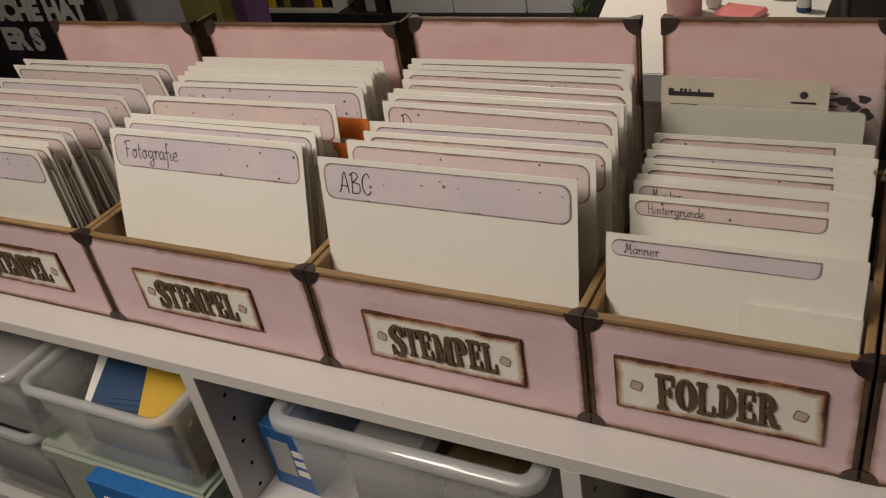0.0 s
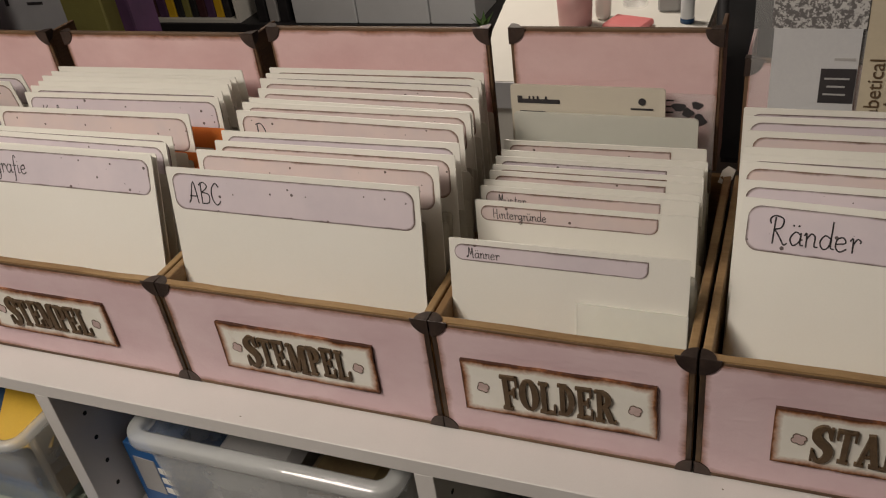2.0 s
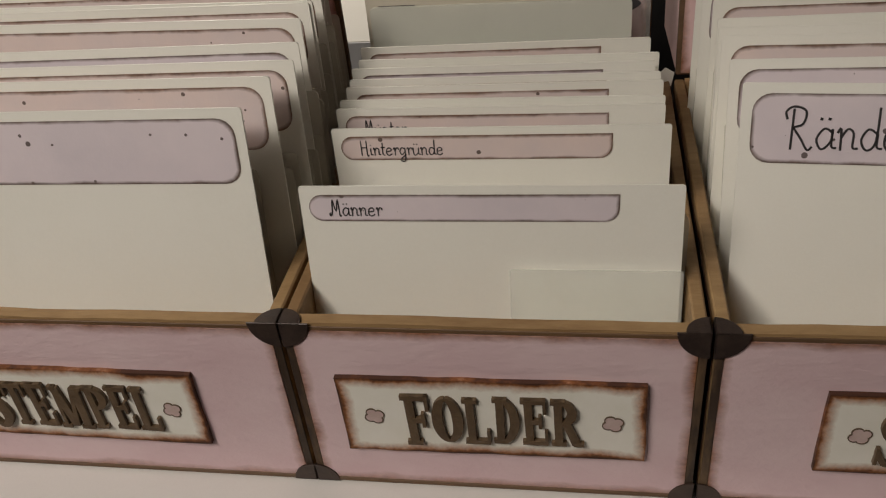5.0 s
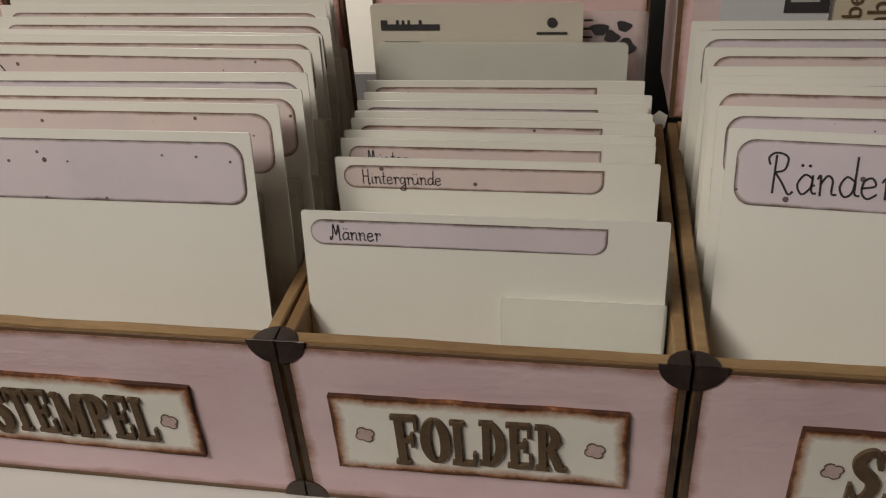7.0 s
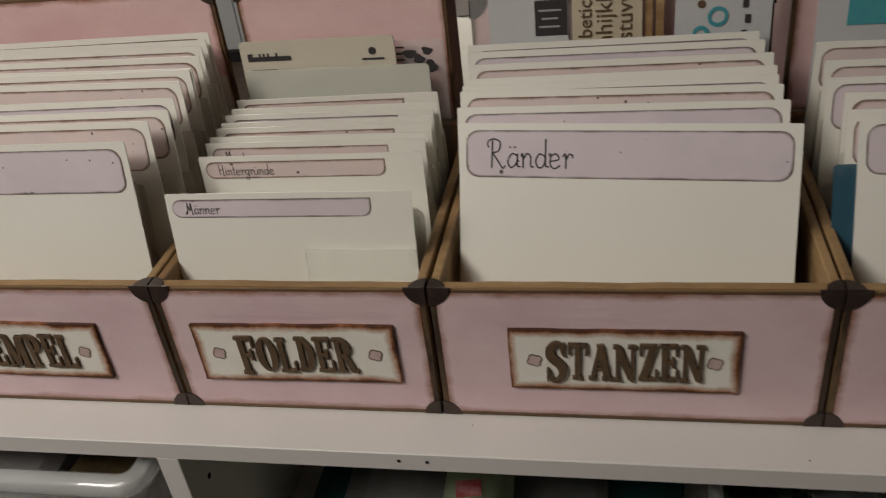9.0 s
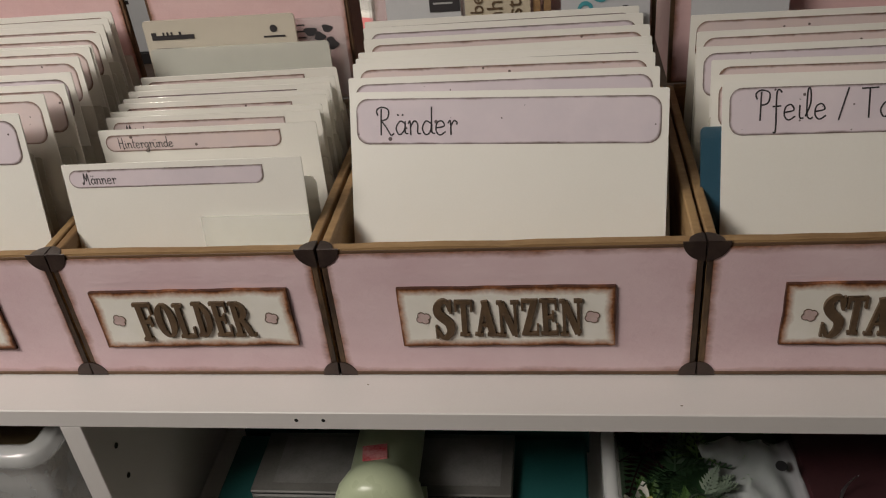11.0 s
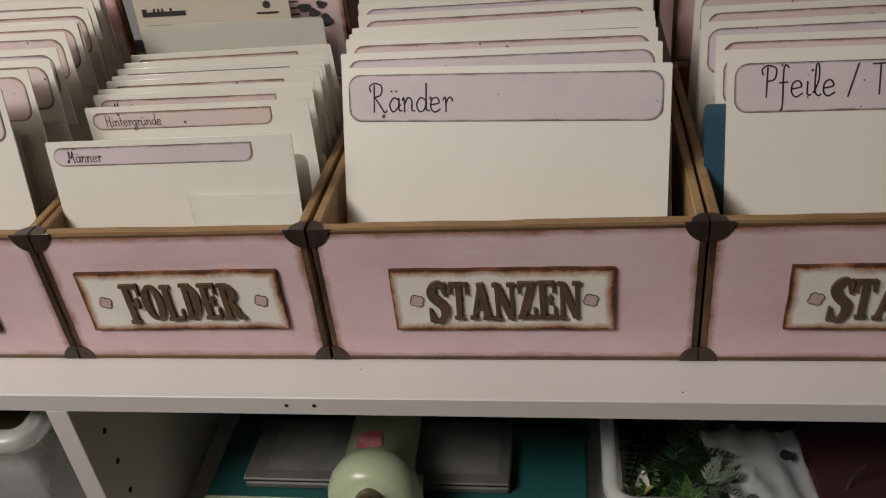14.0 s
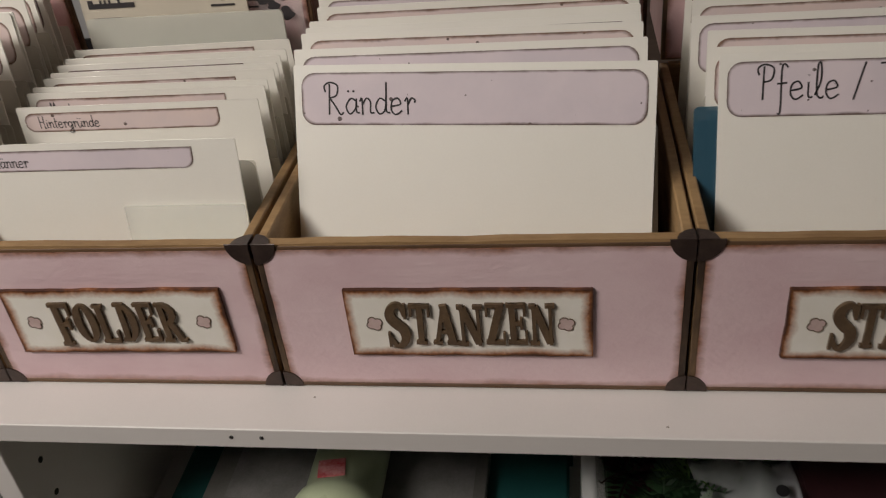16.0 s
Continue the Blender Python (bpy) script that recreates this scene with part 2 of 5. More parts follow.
def box(x0, x1, y0, y1, z0, z1, bevel=0.0, bm=None, seg=1):
    out = bm or bmesh.new()
    b = bmesh.new() if bevel else out
    vs = [b.verts.new((x, y, z)) for x in (x0, x1) for y in (y0, y1) for z in (z0, z1)]
    for q in ((0, 1, 3, 2), (4, 6, 7, 5), (0, 4, 5, 1), (2, 3, 7, 6), (0, 2, 6, 4), (1, 5, 7, 3)):
        b.faces.new([vs[i] for i in q])
    if bevel:
        bmesh.ops.bevel(b, geom=b.edges[:], offset=bevel, segments=seg, affect="EDGES")
        if bm is None:
            out.free()
            return b
        merge(out, b)
    return out


def merge(out, b):
    me = bpy.data.meshes.new("tmp")
    b.to_mesh(me)
    b.free()
    out.from_mesh(me)
    bpy.data.meshes.remove(me)


def prism(bm, pts, y0, y1):
    """A plate with the outline pts (x, z) from y0 to y1."""
    lo = [bm.verts.new((x, y0, z)) for x, z in pts]
    hi = [bm.verts.new((x, y1, z)) for x, z in pts]
    n = len(pts)
    bm.faces.new(lo)
    bm.faces.new(hi[::-1])
    for i in range(n):
        bm.faces.new((lo[i], hi[i], hi[(i + 1) % n], lo[(i + 1) % n]))
    return bm


def rounded(w, h, r, seg=6, corners=(1, 1, 1, 1)):
    """Outline of a rounded rectangle from (0, 0) to (w, h); corners bl, br, tr, tl."""
    pts = []
    for k, (cx, cz, a0) in enumerate(((r, r, 180), (w - r, r, 270), (w - r, h - r, 0), (r, h - r, 90))):
        if corners[k]:
            for i in range(seg + 1):
                a = radians(a0 + 90 * i / seg)
                pts.append((cx + r * math.cos(a), cz + r * math.sin(a)))
        else:
            pts.append(((0, 0), (w, 0), (w, h), (0, h))[k])
    return pts


def sheet(outline, y0, y1, rim, wobble=0.0, seed=0):
    """A plate facing -y whose front carries the attribute 'edge': 1 at the outline, 0 further in than rim."""
    bm = bmesh.new()
    layer = bm.verts.layers.float.new("edge")
    rnd = random.Random(seed)
    cx = sum(p[0] for p in outline) / len(outline)
    cz = sum(p[1] for p in outline) / len(outline)
    hw = max(abs(p[0] - cx) for p in outline)
    hh = max(abs(p[1] - cz) for p in outline)
    rings = []
    for inset, e in ((0, 1.0), (rim * 0.4, 0.6), (rim, 0.0)):
        sx, sz = (hw - inset) / hw, (hh - inset) / hh
        ring = []
        for x, z in outline:
            j = wobble * (rnd.random() - 0.5) if inset == 0 else 0
            v = bm.verts.new((cx + (x - cx) * sx + j, y0, cz + (z - cz) * sz + j))
            v[layer] = e
            ring.append(v)
        rings.append(ring)
    n = len(outline)
    for a, b in zip(rings, rings[1:]):
        for i in range(n):
            bm.faces.new((a[i], a[(i + 1) % n], b[(i + 1) % n], b[i]))
    bm.faces.new(rings[-1])
    back = []
    for v in rings[0]:
        w = bm.verts.new((v.co.x, y1, v.co.z))
        w[layer] = 1.0
        back.append(w)
    for i in range(n):
        bm.faces.new((rings[0][i], back[i], back[(i + 1) % n], rings[0][(i + 1) % n]))
    bm.faces.new(back[::-1])
    return bm


def subdivided(w, h, step):
    """A plain rectangle's outline with points every step."""
    nx, nz = max(1, round(w / step)), max(1, round(h / step))
    return ([(w * i / nx, 0) for i in range(nx)] + [(w, h * i / nz) for i in range(nz)]
            + [(w - w * i / nx, h) for i in range(nx)] + [(0, h - h * i / nz) for i in range(nz)])


def ribbon(bm, pts, half, y0, y1):
    """A stroke of even or given half widths along pts (x, z), as a solid from y0 to y1."""
    n = len(pts)
    halves = half if isinstance(half, (list, tuple)) else [half] * n
    left, right = [], []
    for i in range(n):
        a, b = Vector(pts[max(0, i - 1)]), Vector(pts[min(n - 1, i + 1)])
        d = b - a
        d = d.normalized() if d.length > 1e-9 else Vector((1, 0))
        nx = Vector((-d.y, d.x)) * halves[i]
        left.append((pts[i][0] + nx.x, pts[i][1] + nx.y))
        right.append((pts[i][0] - nx.x, pts[i][1] - nx.y))
    fl, fr = [bm.verts.new((x, y0, z)) for x, z in left], [bm.verts.new((x, y0, z)) for x, z in right]
    bl, br = [bm.verts.new((x, y1, z)) for x, z in left], [bm.verts.new((x, y1, z)) for x, z in right]
    for i in range(n - 1):
        bm.faces.new((fl[i], fl[i + 1], fr[i + 1], fr[i]))
        bm.faces.new((bl[i], br[i], br[i + 1], bl[i + 1]))
        bm.faces.new((fl[i], bl[i], bl[i + 1], fl[i + 1]))
        bm.faces.new((fr[i], fr[i + 1], br[i + 1], br[i]))
    bm.faces.new((fl[0], fr[0], br[0], bl[0]))
    bm.faces.new((fl[-1], bl[-1], br[-1], fr[-1]))


def arc(cx, cz, rx, rz, a0, a1, n=12):
    return [(cx + rx * math.cos(radians(a0 + (a1 - a0) * i / n)), cz + rz * math.sin(radians(a0 + (a1 - a0) * i / n))) for i in range(n + 1)]


def smooth_line(pts, n=5):
    """A Catmull-Rom line through pts."""
    p = [pts[0]] + list(pts) + [pts[-1]]
    out = []
    for i in range(1, len(p) - 2):
        for k in range(n):
            t = k / n
            out.append(tuple(0.5 * (2 * p[i][j] + (p[i + 1][j] - p[i - 1][j]) * t + (2 * p[i - 1][j] - 5 * p[i][j] + 4 * p[i + 1][j] - p[i + 2][j]) * t * t
                                    + (3 * p[i][j] - p[i - 1][j] - 3 * p[i + 1][j] + p[i + 2][j]) * t ** 3) for j in (0, 1)))
    out.append(tuple(pts[-1]))
    return out


# ---- carved slab letters (height 1) ----
def glyph(ch):
    """The letter's strokes, as (kind, points, half widths), and its width."""
    S, T = 0.086, 0.034
    def up(x, top=1.0):
        return [("r", (x - S, 0, x + S, top)), ("r", (x - S - 0.07, 0, x + S + 0.07, 0.08)), ("r", (x - S - 0.07, top - 0.08, x + S + 0.07, top))]
    def tick(x, z0, z1):
        return [("r", (x - 0.034, z0, x + 0.034, z1))]
    bulge = lambda n: [T + (S - T) * math.sin(math.pi * i / n) for i in range(n + 1)]
    if ch == "E" or ch == "F" or ch == "L":
        g = up(0.19)
        if ch != "L":
            g += [("r", (0.19, 0.91, 0.56, 1.0)), *tick(0.53, 0.7, 1.0), ("r", (0.19, 0.47, 0.44, 0.56)), *tick(0.43, 0.38, 0.65)]
        if ch != "F":
            g += [("r", (0.19, 0, 0.58, 0.09)), *tick(0.55, 0, 0.31)]
        return g, 0.62
    if ch == "T":
        return [*up(0.33), ("r", (0.04, 0.91, 0.62, 1)), *tick(0.08, 0.7, 1), *tick(0.58, 0.7, 1)], 0.66
    if ch == "O":
        return [("s", arc(0.31, 0.5, 0.225, 0.465, 90, 450, 32), [T + 0.065 * abs(math.sin(2 * math.pi * i / 32)) for i in range(33)])], 0.62
    if ch == "D":
        return [*up(0.19), ("s", arc(0.22, 0.5, 0.28, 0.455, 90, -90, 16), bulge(16))], 0.63
    if ch in "PR":
        g = [*up(0.19), ("s", arc(0.25, 0.73, 0.23, 0.225, 90, -90, 12), bulge(12))]
        if ch == "R":
            g += [("s", [(0.36, 0.5), (0.47, 0.27), (0.56, 0.04)], [S * 0.9] * 3), ("r", (0.5, 0, 0.72, 0.08))]
        return g, 0.72 if ch == "R" else 0.58
    if ch == "S":
        line = smooth_line([(0.5, 0.72), (0.42, 0.93), (0.27, 0.95), (0.14, 0.82), (0.16, 0.66), (0.3, 0.53), (0.44, 0.42), (0.48, 0.24), (0.38, 0.07), (0.22, 0.05), (0.08, 0.26)], 4)
        n = len(line)
        return [("s", line, [0.045 + 0.075 * math.sin(math.pi * i / (n - 1)) ** 2 for i in range(n)]), *tick(0.51, 0.66, 0.98), *tick(0.07, 0.02, 0.34)], 0.58
    if ch == "A":
        return [("s", [(0.12, 0.04), (0.34, 0.97)], [0.05, 0.05]), ("s", [(0.33, 0.98), (0.57, 0.04)], [S, S]), ("r", (0.2, 0.28, 0.46, 0.35)),
                ("r", (0.0, 0, 0.26, 0.08)), ("r", (0.4, 0, 0.74, 0.08))], 0.72
    if ch == "N":
        return [("r", (0.1, 0, 0.2, 1)), ("r", (0.55, 0, 0.64, 1)), ("s", [(0.17, 0.95), (0.58, 0.05)], [S, S]), ("r", (0.02, 0, 0.28, 0.08)),
                ("r", (0.46, 0.92, 0.72, 1)), ("r", (0.02, 0.92, 0.2, 1))], 0.74
    if ch == "M":
        return [("r", (0.1, 0, 0.19, 1)), ("s", [(0.17, 0.97), (0.41, 0.06)], [S, S]), ("s", [(0.43, 0.06), (0.62, 0.97)], [0.045, 0.045]), ("r", (0.6, 0, 0.81, 1)),
                ("r", (0.02, 0, 0.27, 0.08)), ("r", (0.54, 0, 0.88, 0.08)), ("r", (0.02, 0.92, 0.2, 1)), ("r", (0.6, 0.92, 0.88, 1))], 0.9
    return [("r", (0.06, 0.91, 0.56, 1)), ("r", (0.04, 0, 0.58, 0.09)), ("s", [(0.45, 0.93), (0.17, 0.07)], [S, S]), *tick(0.08, 0.7, 1), *tick(0.55, 0, 0.3)], 0.62


def slab_letter(ch, h, squeeze, parent, m):
    bm = bmesh.new()
    strokes, w = glyph(ch)
    for k, s in enumerate(strokes):
        y0 = -0.0017 - 0.00004 * k
        if s[0] == "r":
            x0, z0, x1, z1 = s[1]
            prism(bm, [(x0 * h * squeeze, z0 * h), (x1 * h * squeeze, z0 * h), (x1 * h * squeeze, z1 * h), (x0 * h * squeeze, z1 * h)], y0, 0.0005)
        else:
            ribbon(bm, [(x * h * squeeze, z * h) for x, z in s[1]], [a * h * (squeeze + 1) / 2 for a in s[2]], y0, 0.0005)
    return part("letter", bm, M_LETTER, parent, m=m), w * h * squeeze


# ---- handwriting (x height 0.5, ascender 1) ----
PEN = {
    "A": "0,0 .15,.2 .42,1 .6,0/.12,.33 .55,.33", "B": ".1,0 .14,.98/0,.85 .3,1 .5,.8 .14,.53/.14,.53 .55,.45 .5,.08 .1,.02",
    "C": ".52,.82 .35,1 .08,.7 .08,.25 .3,0 .55,.2", "R": ".05,.7 .0,.88 .2,1 .5,.9 .45,.6 .17,.52/.2,.95 .17,0/.2,.52 .42,.25 .6,0 .72,.08",
    "P": ".05,.7 .0,.88 .2,1 .5,.9 .45,.58 .17,.5/.2,.95 .17,0", "M": ".02,.22 -.06,.1 .04,.02 .14,.3 .2,1 .38,.3 .55,1 .62,.05 .72,.05", "H": ".1,1 .1,0/.1,.52 .5,.52/.5,1 .5,0 .62,.06",
    "F": ".12,0 .15,.9/0,.85 .2,.95 .55,.97/.13,.5 .42,.5", "T": "0,.95 .62,.97/.3,.96 .28,0", "K": ".1,1 .1,0/.5,1 .12,.5 .55,0", "D": ".12,.95 .12,0/0,.92 .35,1 .6,.6 .45,.08 .1,0",
    "a": ".42,.42 .22,.5 .04,.25 .18,.02 .4,.2 .43,.45/.43,.5 .43,.1 .56,.06", "n": "0,.4 .08,.5 .1,0/.1,.3 .25,.5 .4,.4 .4,.08 .54,.06", "d": ".42,.4 .2,.5 .04,.25 .18,.02 .4,.2 .44,1/.44,.4 .44,.1 .58,.06",
    "e": ".06,.25 .4,.32 .3,.5 .1,.42 .06,.15 .22,0 .46,.12", "r": "0,.4 .1,.5 .12,0/.12,.3 .25,.5 .38,.44 .36,.36", "i": ".06,.48 .06,.08 .2,.06/.06,.66 .07,.68", "t": ".14,.85 .12,.1 .28,.04/.0,.52 .3,.54",
    "g": ".4,.42 .2,.5 .04,.25 .2,.04 .4,.25/.42,.5 .42,-.25 .25,-.4 .06,-.28 .5,.06", "u": ".04,.5 .05,.12 .2,0 .4,.2/.42,.5 .42,.1 .56,.06", "f": ".36,.9 .24,1 .16,.8 .15,-.3 .05,-.38/.02,.45 .34,.47",
    "l": ".02,.1 .2,.5 .2,.95 .1,.95 .08,.2 .2,.02 .3,.08", "o": ".22,.5 .04,.25 .22,.0 .42,.25 .22,.5 .5,.42", "b": ".08,1 .08,.05 .28,0 .42,.25 .28,.48 .08,.3", "/": ".05,-.05 .4,1",
    ".": ".0,.0 .02,.02", "s": ".35,.42 .15,.5 .08,.35 .34,.16 .18,.0 .0,.08", "c": ".4,.42 .2,.5 .04,.25 .2,.0 .42,.1", "h": ".08,1 .08,0/.08,.3 .25,.5 .4,.38 .4,.05 .52,.05",
}
WIDE = {"M": 0.8, "R": 0.78, "A": 0.72, "B": 0.68, "C": 0.68, "H": 0.72, "P": 0.6, "F": 0.6, "T": 0.66, "K": 0.66, "D": 0.72, "i": 0.24, "l": 0.32, "t": 0.34, "f": 0.4, "r": 0.42, "/": 0.55, " ": 0.3, ".": 0.15}


def handwriting(text, h, thick, parent, m, step=4, narrow=0.78):
    bm = bmesh.new()
    x = 0.0
    for ch in text:
        dots = ch in "äü"
        ch = {"ä": "a", "ü": "u"}.get(ch, ch)
        for stroke in PEN.get(ch, "").split("/") if ch in PEN else []:
            pts = [tuple(float(v) for v in q.split(",")) for q in stroke.split()]
            line = smooth_line(pts, step) if len(pts) > 2 else pts
            ribbon(bm, [((x + a) * h * narrow, b * h) for a, b in line], thick, -0.00012, 0.0)
        if dots:
            for dx in (0.12, 0.32):
                ribbon(bm, [((x + dx) * h * narrow, 0.69 * h), ((x + dx + 0.02) * h * narrow, 0.75 * h)], thick * 1.25, -0.00012, 0.0)
        x += WIDE.get(ch, 0.56)
    return part("handwriting", bm, M_INK, parent, "thin black handwriting", m)


# ---- shelf unit ----
SH_F, SH_B = -0.0385, 0.36
DECK = -0.015
BOT, BOT_R = -0.2, -0.207


def structure(name, bm, mat, label, category):
    ob = part(name, bm, mat)
    return tagged(ob, label, category, kind="structure")


floor = structure("floor", box(-5, 2.6, -2.2, 4.6, FLOOR - 0.1, FLOOR), M_FLOOR, "dark wooden floor of the craft room", "floor")
structure("ceiling", box(-5, 2.6, -2.2, 4.6, CEIL, CEIL + 0.1), M_WALL, "plain light ceiling of the room", "ceiling")
structure("wall_north", box(-5, 2.6, 4.6, 4.7, FLOOR, CEIL), M_WALL, "plain painted wall behind the far shelves", "wall")
structure("wall_south", box(-5, 2.6, -2.3, -2.2, FLOOR, CEIL), M_WALL, "plain painted wall behind the camera", "wall")
structure("wall_west", box(-5.1, -5, -2.2, 4.6, FLOOR, CEIL), M_WALL, "plain painted side wall", "wall")
structure("wall_east", box(2.6, 2.7, -2.2, 4.6, FLOOR, CEIL), M_WALL, "plain painted side wall", "wall")

unit = thing("shelf_unit", "white laminate shelf unit holding plastic tubs and pink boxes", "shelf unit", pose(0, 0, 0))
part("top_board", box(-1.372, 0.9, SH_F, SH_B, DECK, 0, 0.0006), M_BOARD, unit)
for x0, x1, z in ((-1.3555, -0.621, -0.36), (-0.604, -0.247, BOT), (-0.23, 0.4995, BOT_R), (0.5165, 0.8835, BOT_R)):
    part("shelf_board", box(x0, x1, SH_F + 0.001, SH_B - 0.001, z - 0.016, z, 0.0006), M_BOARD, unit)
part("bottom_board", box(-1.372, 0.9, SH_F + 0.001, SH_B, FLOOR + 0.05, FLOOR + 0.066, 0.0006), M_BOARD, unit)
part("plinth", box(-1.372, 0.9, SH_F + 0.03, SH_F + 0.046, FLOOR, FLOOR + 0.049), M_BOARD, unit)
part("back_panel", box(-1.37, 0.898, SH_B, SH_B + 0.004, FLOOR + 0.05, -0.001), M_BOARD, unit)
for x in (-1.372, -0.6205, -0.2465, 0.5, 0.884):
    d = part("divider", box(x, x + 0.016, SH_F + 0.0005, SH_B - 0.001, FLOOR + 0.067, DECK - 0.0003, 0.0005), M_BOARD, unit)
    for k in range(8):
        b = bmesh.new()
        bmesh.ops.create_cone(b, cap_ends=True, segments=12, radius1=0.0024, radius2=0.0024, depth=0.0006, matrix=pose(x + 0.0161, -0.0115, -0.061 - 0.032 * k, 0, 90, 0))
        part("pin_hole", b, M_HOLE, d)
for x in (-0.073, -0.0545):
    b = bmesh.new()
    bmesh.ops.create_cone(b, cap_ends=True, segments=12, radius1=0.0013, radius2=0.0013, depth=0.0006, matrix=pose(x, SH_F - 0.0001, -0.0065, 90, 0, 0))
    part("screw_hole", b, M_HOLE, unit)


# ---- pink boxes ----
WALL_T = 0.006
DEPTH = 0.235
HIGH = 0.104


def corner_cap(parent, m, r=0.0138, t=0.0008):
    """A rounded metal cap over a box corner at the origin: faces towards -x, -y and +z carry a rounded plate."""
    bm = bmesh.new()
    fan = [(0, 0)] + [(r * math.cos(radians(a)), -r * math.sin(radians(a))) for a in range(0, 91, 10)]
    prism(bm, [(x - t, z + t) for x, z in fan], -t, 0.0)
    fan2 = [(r * 0.75 * math.cos(radians(a)), r * 0.75 * math.sin(radians(a))) for a in range(0, 91, 10)]
    for plate in (0, 1):
        pts = [(-t, -t)] + [(x - t, y - t) for x, y in fan2]
        if plate == 0:
            lo = [bm.verts.new((x, y, 0.0)) for x, y in pts]
            hi = [bm.verts.new((x, y, t)) for x, y in pts]
        else:
            lo = [bm.verts.new((0.0, y, -x + 0.0)) for x, y in pts]
            hi = [bm.verts.new((-t, y, -x + 0.0)) for x, y in pts]
        bm.faces.new(lo), bm.faces.new(hi[::-1])
        for i in range(len(pts)):
            j = (i + 1) % len(pts)
            bm.faces.new((lo[i], lo[j], hi[j], hi[i]))
    bmesh.ops.bevel(bm, geom=[e for e in bm.edges if e.calc_length() > 0.004], offset=0.0003, segments=1, affect="EDGES")
    return part("corner_cap", bm, M_METAL, parent, "dark bronze metal corner", m)


def wavy_board(x0, x1, y0, y1, z0, z1, seed, step=0.02):
    """A board along x whose top edge is slightly uneven."""
    rnd = random.Random(seed)
    n = max(2, round((x1 - x0) / step))
    pts = [(x0, z0), (x1, z0)] + [(x1 + (x0 - x1) * i / n, z1 + (rnd.random() - 0.5) * 0.0009) for i in range(n + 1)]
    return prism(bmesh.new(), pts, y0, y1)


def flower(parent, x, z):
    bm = bmesh.new()
    ring = [(x + 0.0034 * (1 + 0.42 * abs(math.cos(2 * a)) ** 0.7) * math.cos(a + 0.5), z + 0.0034 * (1 + 0.42 * abs(math.cos(2 * a)) ** 0.7) * math.sin(a + 0.5)) for a in [2 * math.pi * i / 40 for i in range(41)]]
    prism(bm, ring[:-1], -0.0003, 0.0)
    part("flower", bm, M_FLOWER, parent, "small pale pink flower")
    line = bmesh.new()
    ribbon(line, ring, 0.00022, -0.0005, 0.0)
    part("flower_outline", line, M_LETTER, parent)


